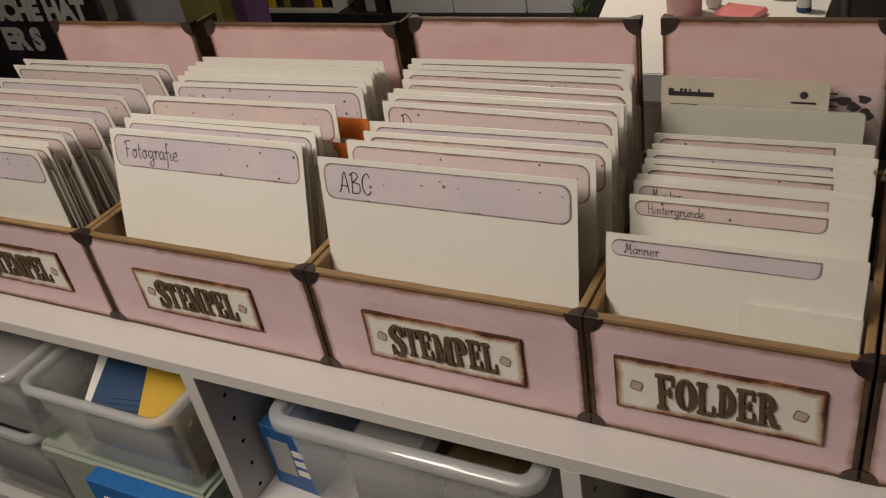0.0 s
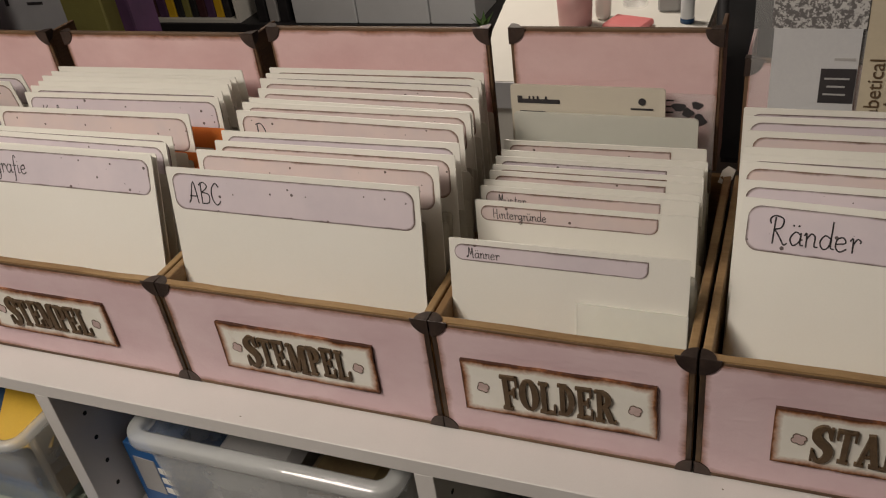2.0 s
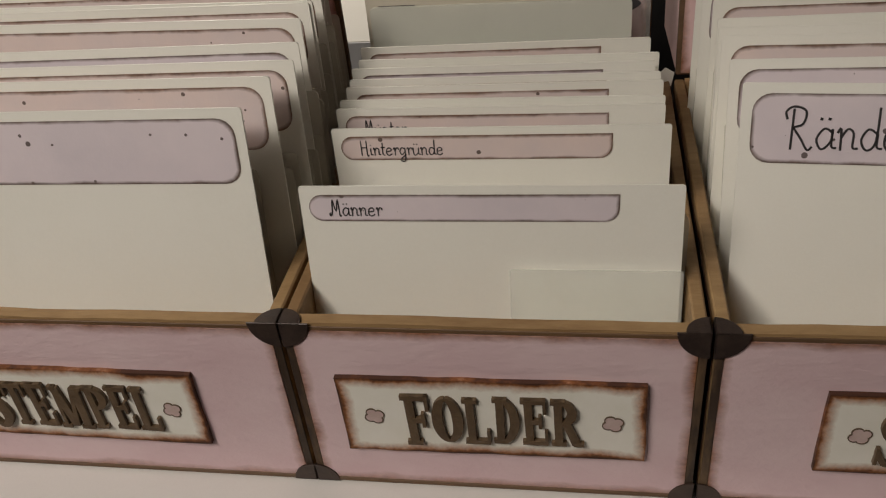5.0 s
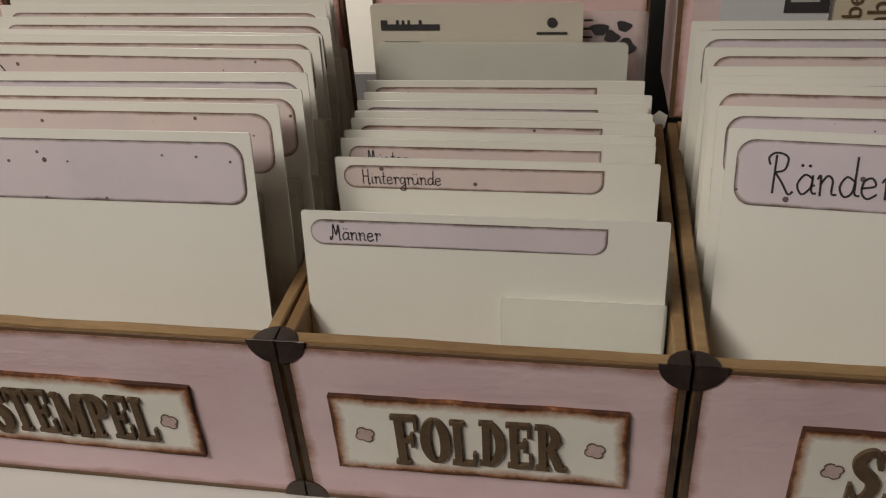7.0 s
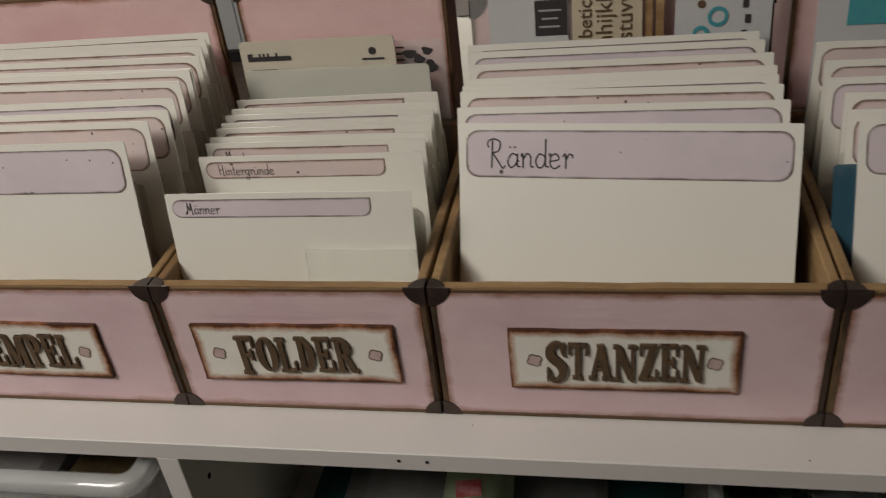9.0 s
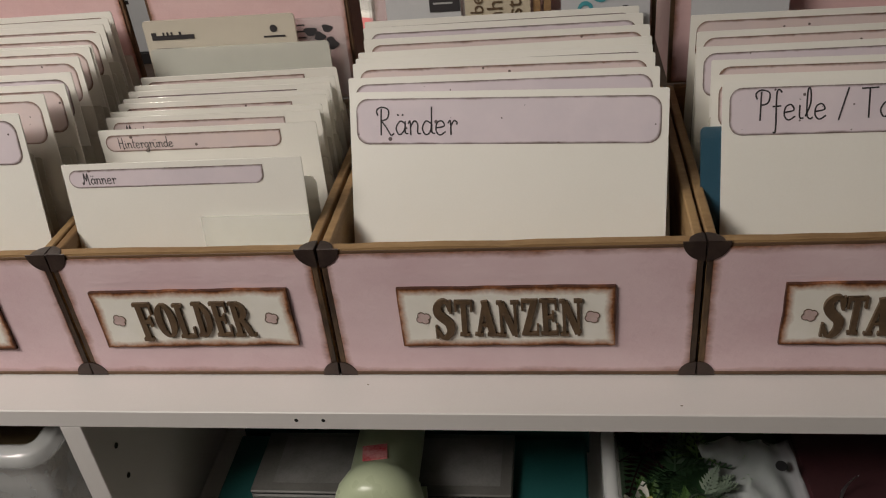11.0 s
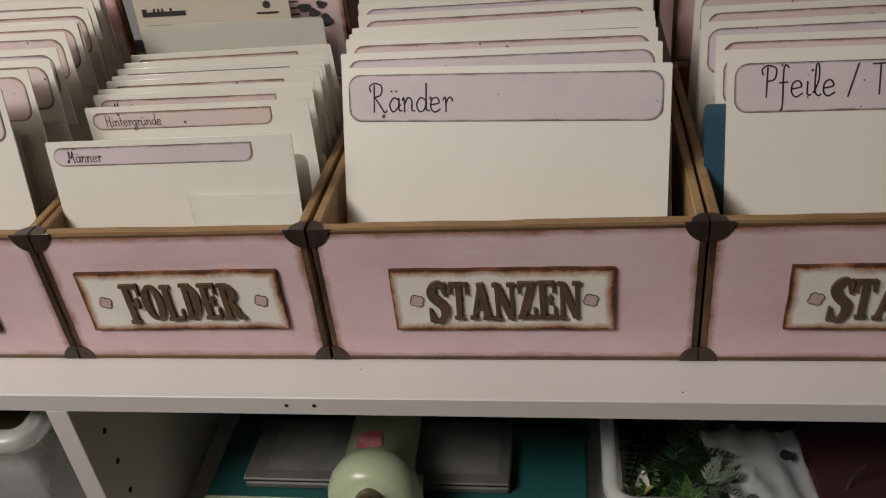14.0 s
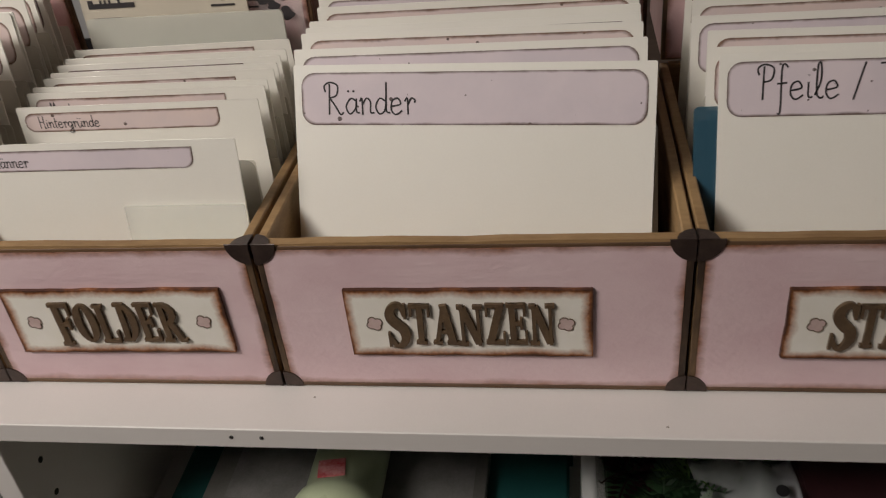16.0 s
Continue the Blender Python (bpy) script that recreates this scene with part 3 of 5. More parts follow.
def pink_box(x0, x1, word, plaque_x, lid_top=0.218, lid_y=0.232, lid_lean=0.0, seed=1, label="", lid_x=(0.001, -0.0075), flanges=()):
    w = x1 - x0
    ob = thing("storage_box", label, "storage box", pose(x0, 0, 0), "pink storage boxes on the shelf")
    part("edge_strip", box(0.004, w - 0.004, -0.0006, 0.0005, HIGH - 0.0038, HIGH - 0.0016, 0.0002), M_WOODTOP, ob, "dark stained edge")
    part("edge_strip", box(0.004, w - 0.004, -0.0013, 0.0005, 0.0006, 0.0034, 0.0003), M_WOODTOP, ob, "brown stained edge")
    part("base", box(0.001, w - 0.001, 0.001, DEPTH, 0.0004, 0.005), M_DARKWOOD, ob)
    part("front_board", wavy_board(0, w, 0, WALL_T, 0.0004, HIGH, seed), M_WOOD, ob)
    for ex in (0.0, w - 0.0036):
        part("edge_strip", box(ex, ex + 0.0036, -0.0006, 0.0005, 0.0006, HIGH - 0.004, 0.0002), M_EDGE, ob, "dark stained edge")
    f = sheet(subdivided(w - 0.0076, HIGH - 0.0068, 0.012), -0.0009, 0.0002, 0.008, 0.0003, seed)
    part("front_panel", f, M_PINK, ob, "pink painted panel with brown rubbed rim", pose(0.0038, 0, 0.0028))
    for x in (0, w - WALL_T):
        side = part("side_board", box(x, x + WALL_T, WALL_T + 0.0002, DEPTH, 0.0004, HIGH - 0.0006, 0.0008), M_WOOD, ob)
        xo = x - 0.0005 if x == 0 else x + WALL_T - 0.0005
        part("side_cover", box(xo, xo + 0.001, 0.004, DEPTH - 0.002, 0.003, HIGH - 0.007), M_DARKWOOD, side)
    part("back_board", box(WALL_T + 0.0002, w - WALL_T - 0.0002, DEPTH - WALL_T, DEPTH, 0.0004, HIGH), M_WOOD, ob)
    ow = w
    w += lid_x[1] - lid_x[0]
    lid = part("lid", box(0, w, 0, 0.005, 0, lid_top - HIGH, 0.0008), M_WOODTOP, ob, "raised pink lid with dark rim", pose(lid_x[0], lid_y + 0.004, HIGH + 0.0005, -lid_lean))
    g = sheet(subdivided(w - 0.006, lid_top - HIGH - 0.005, 0.012), -0.0012, 0.0002, 0.007, 0.0004, seed + 9)
    for fx, fmat, flabel in flanges:
        fx = 0.0 if fx == 0 else w - 0.0035
        part("lid_flange", box(fx, fx + 0.0035, 0.0052, 0.1 if fmat == M_LIDPINK else 0.042, 0.002, lid_top - HIGH - 0.002, 0.0006), fmat, lid, flabel)
    part("lid_panel", g, M_LIDPINK, lid, "pink painted panel", pose(0.003, 0, 0.002))
    flip = Matrix.Diagonal((-1, 1, 1, 1))
    for mx, at, lat in ((Matrix(), 0.0, 0.0), (flip, ow, w)):
        corner_cap(ob, Matrix.Translation((at, -0.0009, HIGH)) @ mx)
        corner_cap(ob, Matrix.Translation((at, -0.0009, 0.0012)) @ mx @ Matrix.Diagonal((1, 1, -1, 1)), 0.0115)
        corner_cap(lid, Matrix.Translation((lat, -0.0012, lid_top - HIGH)) @ mx, 0.0145)
    if word:
        pw, ph = 0.138, 0.047
        plaque = part("plaque", sheet(subdivided(pw, ph, 0.012), -0.0024, 0.0002, 0.0075, 0.0006, seed + 4), M_PLAQUE, ob,
                      "cream word plaque with rust inked edges", pose(plaque_x - x0, -0.001, 0.0275, 0, (seed * 37 % 7 - 3) * 0.25, 0))
        h, sq = 0.0285, 1.0
        total = sum(glyph(c)[1] * (1.12 if i == 0 else 1) for i, c in enumerate(word)) * h
        room = {"STEMPEL": 0.094, "FOLDER": 0.082, "STANZEN": 0.096}[word]
        sq = room / total
        x = (pw - room) / 2 + 0.001
        rnd = random.Random(seed)
        for i, c in enumerate(word):
            hh = h * (1.12 if i == 0 else 1)
            _, adv = slab_letter(c, hh, sq, plaque, pose(x, -0.0027, 0.0095 - (0.0025 if i == 0 else 0) + (rnd.random() - 0.5) * 0.0012, 0, (rnd.random() - 0.5) * 3, 0))
            x += adv
        flower(plaque, 0.0155, 0.0235)
        flower(plaque, pw - 0.0145, 0.0235)
        for p in plaque.children:
            if p.name.startswith("flower"):
                p.matrix_basis = pose(0, -0.0024, 0)
    return ob


BOXES = [
    (-0.985, -0.7265, "STEMPEL", -0.912, "pink wooden index box with stamp plaque beside a black sign"),
    (-0.7245, -0.4695, "STEMPEL", -0.672, "pink wooden index box with a stamp plaque and orange sheets"),
    (-0.4675, -0.2335, "STEMPEL", -0.420, "pink wooden index box full of alphabet stamp dividers"),
    (-0.2315, -0.0505, "FOLDER", -0.211, "narrow pink wooden index box for embossing folders"),
    (-0.0475, 0.1885, "STANZEN", -0.001, "pink wooden index box full of die dividers"),
    (0.1905, 0.4265, "STANZEN", 0.2375, "pink wooden index box of dies with a blue film inside"),
]
for k, (a, b, word, px, label) in enumerate(BOXES):
    if k == 4:
        pink_box(a, b, word, px, 0.2, 0.234, 6, k + 1, label, flanges=((0, M_LIDPINK, "pink painted lid side"),))
    else:
        top, lid_l, lid_r = ((0.219, -0.957, -0.74), (0.2195, -0.719, -0.4865), (0.2265, -0.469, -0.2525), (0.2275, -0.234, -0.063), None, (0.218, 0.1915, 0.419))[k]
        sides = ((0, M_LIDPINK, "pink painted lid side"),) if k == 5 else () if k == 2 else ((1, M_DARKWOOD, "dark stained lid side"),)
        pink_box(a, b, word, px, top, seed=k + 1, label=label, lid_x=(lid_l - a, lid_r - b), flanges=sides)


# ---- divider cards ----
def divider_card(x, w, top_y, top_z, foot_y, tag, text="", pen=0.026, text_x=0.012, tilt=0.0, group="", label="", lab=None, corners=(1, 1, 1, 1), label_r=0.008, yaw=0.0):
    """A cream card that leans back from foot_y to top_y. lab: label's left, right margin, top margin, height."""
    lean = math.degrees(math.atan2(top_y - foot_y, top_z - 0.006))
    high = (top_z - 0.006) / math.cos(radians(lean))
    x += radians(yaw) * (top_y - foot_y) - radians(tilt) * high
    ob = thing("divider_card", label, "divider card", pose(x, foot_y, 0.006, -lean, 0, yaw) @ pose(0, 0, 0, 0, tilt, 0), group)
    part("card", prism(bmesh.new(), rounded(w, high, 0.0012, 2), 0, 0.0009), M_CARD, ob)
    if tag:
        l, r, t, h = lab
        outline = rounded(w - l - r, h, label_r, 5, corners)
        lb = part("label", sheet(outline, -0.0003, 0.0002, 0.0036, 0.0, 3), tag, ob, "inked paper label", pose(l, 0, high - t - h))
        if text:
            handwriting(text, pen, pen * 0.021 + 0.0001, lb, pose(text_x, -0.0004, h * (0.3 if "f" in text else 0.2)), narrow=0.86)
    return ob


def pocket(x, w, top_y, top_z, foot_y, mat, group):
    lean = math.degrees(math.atan2(top_y - foot_y, top_z - 0.006))
    high = (top_z - 0.006) / math.cos(radians(lean))
    ob = part("pocket_sheet", prism(bmesh.new(), rounded(w, high, 0.002, 2), 0, 0.0006), mat, None, m=pose(x, foot_y, 0.006, -lean, 0, 0))
    return tagged(ob, "thin translucent pocket sheet standing between divider cards", "pocket sheet", group)


def fill(x0, w, tops, zs, first_foot, last_foot, tags, texts, lab, group, label, spread=0.004, plain=(), seed=0, pen=0.026, pockets=2, pocket_drop=0.035, tilts=(), text_x=0.013, yaws=None, **kw):
    rnd = random.Random(seed)
    n = len(tops)
    widths = w if isinstance(w, (list, tuple)) else [w] * n
    for i, y in enumerate(tops):
        f = (y - tops[0]) / (tops[-1] - tops[0])
        foot = first_foot + (last_foot - first_foot) * f
        z = zs[0] + (zs[1] - zs[0]) * f + (rnd.random() - 0.5) * 0.003 * (i > 0)
        x = x0[i] if isinstance(x0, (list, tuple)) else x0 + (rnd.random() - 0.5) * spread * (i > 0)
        text = texts.get(i, "")
        w = widths[i]
        yaw = (rnd.random() - 0.5) * 0.9 * (i > 0)
        divider_card(x, w, y, z, foot, None if i in plain else tags[i % len(tags)], text, pen, text_x, tilts[i] if i < len(tilts) else (rnd.random() - 0.5) * 0.7 * (i > 0), group, label, lab, yaw=(yaws or {}).get(i, yaw), **kw)
        gap = (tops[i + 1] if i + 1 < n else y + 0.016) - y
        ffoot = foot + (last_foot - first_foot) * gap / (tops[-1] - tops[0])
        m = pockets if gap > 0.009 else 0
        if gap > 0.02:
            m += 1
        for k in range(m):
            q = (k + 1) / (m + 1)
            pocket(x + 0.001 + rnd.random() * 0.004, widths[-1] - 0.004 + rnd.random() * 0.003, y + gap * q * 0.8, z - pocket_drop * (0.6 + 0.6 * rnd.random()), foot + (ffoot - foot) * q, M_POCKET, "pocket sheets in the boxes")


WIDE_LAB = (0.0045, 0.0045, 0.0045, 0.030)
fill([-0.967, -0.966, -0.966, -0.961, -0.961, -0.954, -0.954, -0.949, -0.944, -0.949, -0.945], 0.221, [0.008, 0.0177, 0.0235, 0.034, 0.049, 0.069, 0.086, 0.108, 0.13, 0.16, 0.172], (0.1855, 0.199), 0.006, 0.2,
     [M_LILAC, M_ROSE], {}, WIDE_LAB, "divider cards of the far stamp box", "cream divider card with an inked label in the far stamp box", seed=1)
fill([-0.709, -0.709, -0.7085, -0.7095, -0.712, -0.7065, -0.709, -0.7075, -0.711, -0.71, -0.7085], 0.2205, [0.0622, 0.0665, 0.0826, 0.0925, 0.1212, 0.153, 0.1645, 0.174, 0.184, 0.196, 0.2055], (0.184, 0.1957), 0.012, 0.205,
     [M_LILAC, M_ROSE, M_LILAC], {0: "Fotografie", 5: "Kalender"}, WIDE_LAB, "divider cards of the photo stamp box", "cream divider card with an inked label and handwriting", seed=2, plain=(7, 8, 9, 10), pen=0.016,
     yaws={4: 0.5, 5: 2.0, 6: 1.8, 7: 1.8, 8: 1.6})
fill([-0.4615, -0.4485, -0.443, -0.4435, -0.449, -0.45, -0.4485, -0.4485, -0.457, -0.459, -0.459], [0.216] + [0.2085] * 10, [0.045, 0.07, 0.088, 0.1, 0.133, 0.145, 0.154, 0.17, 0.188, 0.2016, 0.2094], (0.185, 0.198),
     0.012, 0.205, [M_LILAC, M_ROSE, M_ROSE], {0: "ABC", 2: "C", 4: "D"}, WIDE_LAB, "divider cards of the alphabet stamp box", "cream divider card with a mauve inked label", seed=3, plain=(6,), pen=0.018, pocket_drop=0.045,
     yaws={4: -1.8, 6: -1.8, 7: -1.8})
fill([-0.2253, -0.2233, -0.2249, -0.2247, -0.2246, -0.2253, -0.2272, -0.2249, -0.2281], [0.1655] + [0.1615] * 8, [0.0385, 0.0905, 0.1084, 0.1161, 0.1301, 0.1407, 0.1543, 0.1621, 0.181], (0.1495, 0.1524), 0.014, 0.19,
     [M_LILAC, M_ROSE, M_ROSE], {0: "Männer", 1: "Hintergründe", 2: "Muster"}, (0.004, 0.0265, 0.004, 0.0125),
     "divider cards of the folder box", "cream divider card with a narrow inked label", seed=4, plain=(3, 7), pen=0.008, text_x=0.0095, corners=(1, 1, 0, 1), label_r=0.006, pockets=2, pocket_drop=0.04)
fill([-0.0338, -0.0375, -0.0386, -0.0387, -0.0383, -0.0381, -0.0413, -0.0429], 0.207, [0.0855, 0.1023, 0.1244, 0.1355, 0.1441, 0.1658, 0.1833, 0.1974], (0.1722, 0.1837), 0.016, 0.195, [M_LILAC, M_LILAC, M_ROSE], {0: "Ränder"}, WIDE_LAB,
     "divider cards of the die box", "cream divider card with a lilac inked label in the die box", seed=5, plain=(4,), pen=0.0185, text_x=0.014, pocket_drop=0.045, tilts=(0.3,), yaws={0: -3.4, 1: -0.5, 2: -1.2, 4: 1.0})
fill([0.2074, 0.202, 0.2048, 0.1985, 0.201, 0.2], 0.2065, [0.0894, 0.0982, 0.1188, 0.1402, 0.1615, 0.187], (0.1664, 0.1765), 0.018, 0.19, [M_LILAC, M_ROSE, M_ROSE], {0: "Pfeile / Tabs"}, WIDE_LAB,
     "divider cards of the second die box", "cream divider card with a lilac inked label beside blue film", seed=6, pen=0.0192, text_x=0.016, tilts=(0.6, 0.6, 0.8))


# ---- writing in the built-in font ----
def lettering(text, size, parent, m, mat, depth=0.0002, name="writing", label="", bold=0.0):
    cu = bpy.data.curves.new("writing", "FONT")
    cu.body, cu.size, cu.extrude, cu.offset = text, size, depth, bold
    tmp = new("writing_curve", cu)
    me = bpy.data.meshes.new_from_object(tmp)
    bpy.data.objects.remove(tmp)
    me.materials.clear()
    me.materials.append(mat)
    ob = new(name, me)
    ob.parent, ob.matrix_basis = parent, m @ pose(0, 0, 0, 90, 0, 0)
    return tagged(ob, label)


def bar(parent, x, z, w, h, mat, y=-0.0006, name="printed_bar"):
    return part(name, box(x, x + w, y, y + 0.0004, z, z + h), mat, parent)


# ---- folders and packs standing behind the cards ----
def upright(name, label, category, x, w, foot_y, top_y, top_z, mat, r=0.003, t=0.0012, group="", tilt=0.0):
    lean = math.degrees(math.atan2(top_y - foot_y, top_z - 0.006))
    high = (top_z - 0.006) / math.cos(radians(lean))
    ob = thing(name, label, category, pose(x, foot_y, 0.006, -lean, tilt, 0), group)
    part("sheet", prism(bmesh.new(), rounded(w, high, r, 3), 0, t), mat, ob)
    return ob, high


f1, hi = upright("embossing_folder", "frosted cream embossing folder with a dark printed mark", "embossing folder", -0.2295, 0.127, 0.203, 0.213, 0.188, M_FROSTC, t=0.002)
part("upper_flap", prism(bmesh.new(), rounded(0.127, 0.05, 0.002, 2), -0.0006, -0.0001), M_FROSTC, f1, "cream printed flap", pose(0, 0, hi - 0.05))
rnd = random.Random(5)
bar(f1, 0.006, hi - 0.0155, 0.036, 0.0036, M_INK, -0.0012, "brand_mark")
for x, w in ((0.006, 0.004), (0.0155, 0.0015), (0.019, 0.0015), (0.0225, 0.0015), (0.0295, 0.0016)):
    bar(f1, x, hi - 0.0118, w, 0.0024, M_INK, -0.0012, "brand_mark")
bar(f1, 0.0075, hi - 0.024, 0.022, 0.0016, M_INK, -0.0012)
b = bmesh.new()
bmesh.ops.create_cone(b, cap_ends=True, segments=20, radius1=0.003, radius2=0.003, depth=0.0004, matrix=pose(0.109, -0.001, hi - 0.011, 90, 0, 0))
part("round_mark", b, M_INK, f1)
bar(f1, 0.1, hi - 0.018, 0.018, 0.0014, M_INK, -0.0012)
f2, hi = upright("embossing_folder", "frosted grey-green embossing folder with nothing printed on it", "embossing folder", -0.226, 0.15, 0.197, 0.206, 0.1665, M_FROST, t=0.002)
part("back_leaf", prism(bmesh.new(), rounded(0.148, hi - 0.004, 0.003, 3), 0.0023, 0.0033), M_FROST, f2, "", pose(0.001, 0, 0.001))
f3, hi = upright("embossing_folder", "clear embossing folder with black printed shapes", "embossing folder", -0.113, 0.048, 0.208, 0.22, 0.181, M_FILM, t=0.0015)
for k, (x, z, r) in enumerate(((0.02, 0.011, 0.005), (0.034, 0.009, 0.0042), (0.027, 0.015, 0.0045), (0.036, 0.021, 0.0055), (0.024, 0.024, 0.003))):
    b = bmesh.new()
    pts = [(x + r * (1 + 0.25 * math.sin(3 * a + k)) * math.cos(a), hi - z + r * 0.8 * (1 + 0.2 * math.cos(2 * a + k)) * math.sin(a)) for a in [2 * math.pi * i / 24 for i in range(24)]]
    part("printed_shape", prism(b, pts, -0.0005 - 0.0001 * k, -0.0001), M_INK, f3)
for k in range(3):
    bar(f3, 0.004, hi - 0.006 - 0.005 * k, 0.012, 0.0012, M_INK)

p1, hi = upright("stamp_pack", "clear bag with a white sheet and a black printed stamp square", "stamp pack", -0.041, 0.081, 0.203, 0.215, 0.262, M_FILM, t=0.0006)
part("insert", box(0.014, 0.072, -0.0022, -0.0012, 0.05, hi - 0.024), M_GREYPAPER, p1, "pale grey paper insert")
part("stamp_square", box(0.048, 0.0715, -0.0027, -0.0023, hi - 0.079, hi - 0.053), M_INK, p1, "black square with pale marks")
for bx, bz, bw in ((0.051, 0.061, 0.0165), (0.053, 0.067, 0.012), (0.051, 0.073, 0.015)):
    bar(p1, bx, hi - bz, bw, 0.0013, M_GREYBOX, -0.003)
bar(p1, 0.056, hi - 0.047, 0.014, 0.002, M_GREYBOX, -0.0026)
bar(p1, 0.052, hi - 0.09, 0.018, 0.0022, M_GREYBOX, -0.0026)
part("torn_fibre", box(0.012, 0.074, -0.0018, -0.0012, hi - 0.024, hi - 0.001), M_FIBRE, p1, "grey scribbled fibre paper")
p2, hi = upright("stamp_pack", "beige alphabet stamp sheet with dark brown letters set sideways", "stamp pack", 0.034, 0.05, 0.203, 0.2145, 0.266, M_BEIGE, t=0.0015)
for k, (txt, size) in enumerate((("alphabetical", 0.0145), ("fghhijkl", 0.017), ("qrstuvw", 0.017))):
    lettering(txt, size, p2, pose(0.014 + 0.0145 * k, -0.0006, hi - 0.105 - 0.012 * (k == 0), 0, -90, 0), M_LETTER, name="stamp_lettering")
p3, hi = upright("stamp_pack", "white stamp card with teal letters and small dark dots", "stamp pack", 0.107, 0.066, 0.202, 0.2135, 0.26, M_GREYPAPER, t=0.0012)
lettering("Po", 0.03, p3, pose(0.03, -0.0005, hi - 0.094, 0, -75, 0), M_TEALINK, name="stamp_lettering")
for k, (x, z) in enumerate(((0.014, 0.098), (0.032, 0.104), (0.018, 0.06), (0.03, 0.045))):
    b = bmesh.new()
    bmesh.ops.create_cone(b, cap_ends=True, segments=14, radius1=0.0028, radius2=0.0028, depth=0.0005, matrix=pose(x, -0.0004, hi - z, 90, 0, 0))
    part("printed_dot", b, M_LETTER, p3)
for k in range(5):
    bar(p3, 0.046 + 0.002 * (k % 2), hi - 0.108 + 0.011 * k, 0.004, 0.006, M_INK)
for x in (0.086, 0.094):
    upright("wood_strip", "thin brown wooden strip among the stamp packs", "wood strip", x, 0.0055, 0.206, 0.2165, 0.238, M_WOOD, r=0.0008, t=0.003, group="wood strips in the die box")
p6, hi = upright("stamp_pack", "grey stamp sheet with a teal print", "stamp pack", 0.203, 0.07, 0.2, 0.2125, 0.24, M_GREYPAPER, t=0.0012)
bar(p6, 0.02, hi - 0.06, 0.03, 0.03, M_TEALINK)

# orange and blue inserts, clear pockets
for x, w, y, z, mat, lab in ((-0.697, 0.2185, 0.152, 0.17, M_ORANGE, "orange card insert"), (-0.7, 0.222, 0.1135, 0.163, M_ORANGE, "orange card insert")):
    o = part("insert_sheet", prism(bmesh.new(), rounded(w, z - 0.006, 0.003, 3), 0, 0.0006), mat, m=pose(x, y * 0.72, 0.006, -math.degrees(math.atan2(y * 0.28, z)), 0, 0))
    tagged(o, lab + " between the divider cards", "insert sheet")
for x, foot, top, z, mat, lab in ((0.1945, 0.0215, 0.0812, 0.139, M_BLUEFILM, "translucent blue film insert"), (0.196, 0.0245, 0.0805, 0.131, M_BLUEFILM, "translucent blue film insert")):
    lean = math.degrees(math.atan2(top - foot, z - 0.006))
    o = part("insert_sheet", prism(bmesh.new(), rounded(0.205, (z - 0.006) / math.cos(radians(lean)), 0.003, 3), 0, 0.0006), mat, m=pose(x, foot, 0.006, -lean, 0, 0))
    tagged(o, lab + " between the divider cards", "insert sheet")
pk = part("pocket_sheet", prism(bmesh.new(), rounded(0.074, 0.108, 0.001, 2), 0, 0.0004), M_POCKETC, m=pose(-0.133, 0.0105, 0.0062, -9.5, 0, 0))
tagged(pk, "clear pocket with a rectangular window on the front card", "pocket sheet", "pocket sheets in the boxes")
pk = part("pocket_sheet", prism(bmesh.new(), rounded(0.03, 0.125, 0.006, 4), 0, 0.0004), M_POCKETC, m=pose(-0.086, 0.03, 0.0062, -9, 0, 0))
tagged(pk, "clear pocket with a rounded corner beside the front card", "pocket sheet", "pocket sheets in the boxes")
b = bmesh.new()
prism(b, [(0, 0), (0.006, -0.002), (0.012, 0.003), (0.014, 0.011), (0.008, 0.014), (0.003, 0.01)], 0, 0.0004)
tagged(part("paper_scrap", b, M_CARD, m=pose(-0.0605, 0.2265, 0.1, -25, 10, 20)), "small crumpled white paper scrap on the box edge", "paper scrap")


# ---- plastic tubs under the top board ----
def ring_loft(rings, close_bottom=True):
    bm = bmesh.new()
    vr = [[bm.verts.new(p) for p in ring] for ring in rings]
    n = len(vr[0])
    for a, b2 in zip(vr, vr[1:]):
        for i in range(n):
            bm.faces.new((a[i], a[(i + 1) % n], b2[(i + 1) % n], b2[i]))
    if close_bottom:
        bm.faces.new(vr[0])
    return bm


def rr(x0, x1, y0, y1, z, r, inset=0.0):
    return [(x0 + inset + x, y0 + inset + y, z) for x, y in rounded(x1 - x0 - 2 * inset, y1 - y0 - 2 * inset, max(0.002, r - inset), 6)]


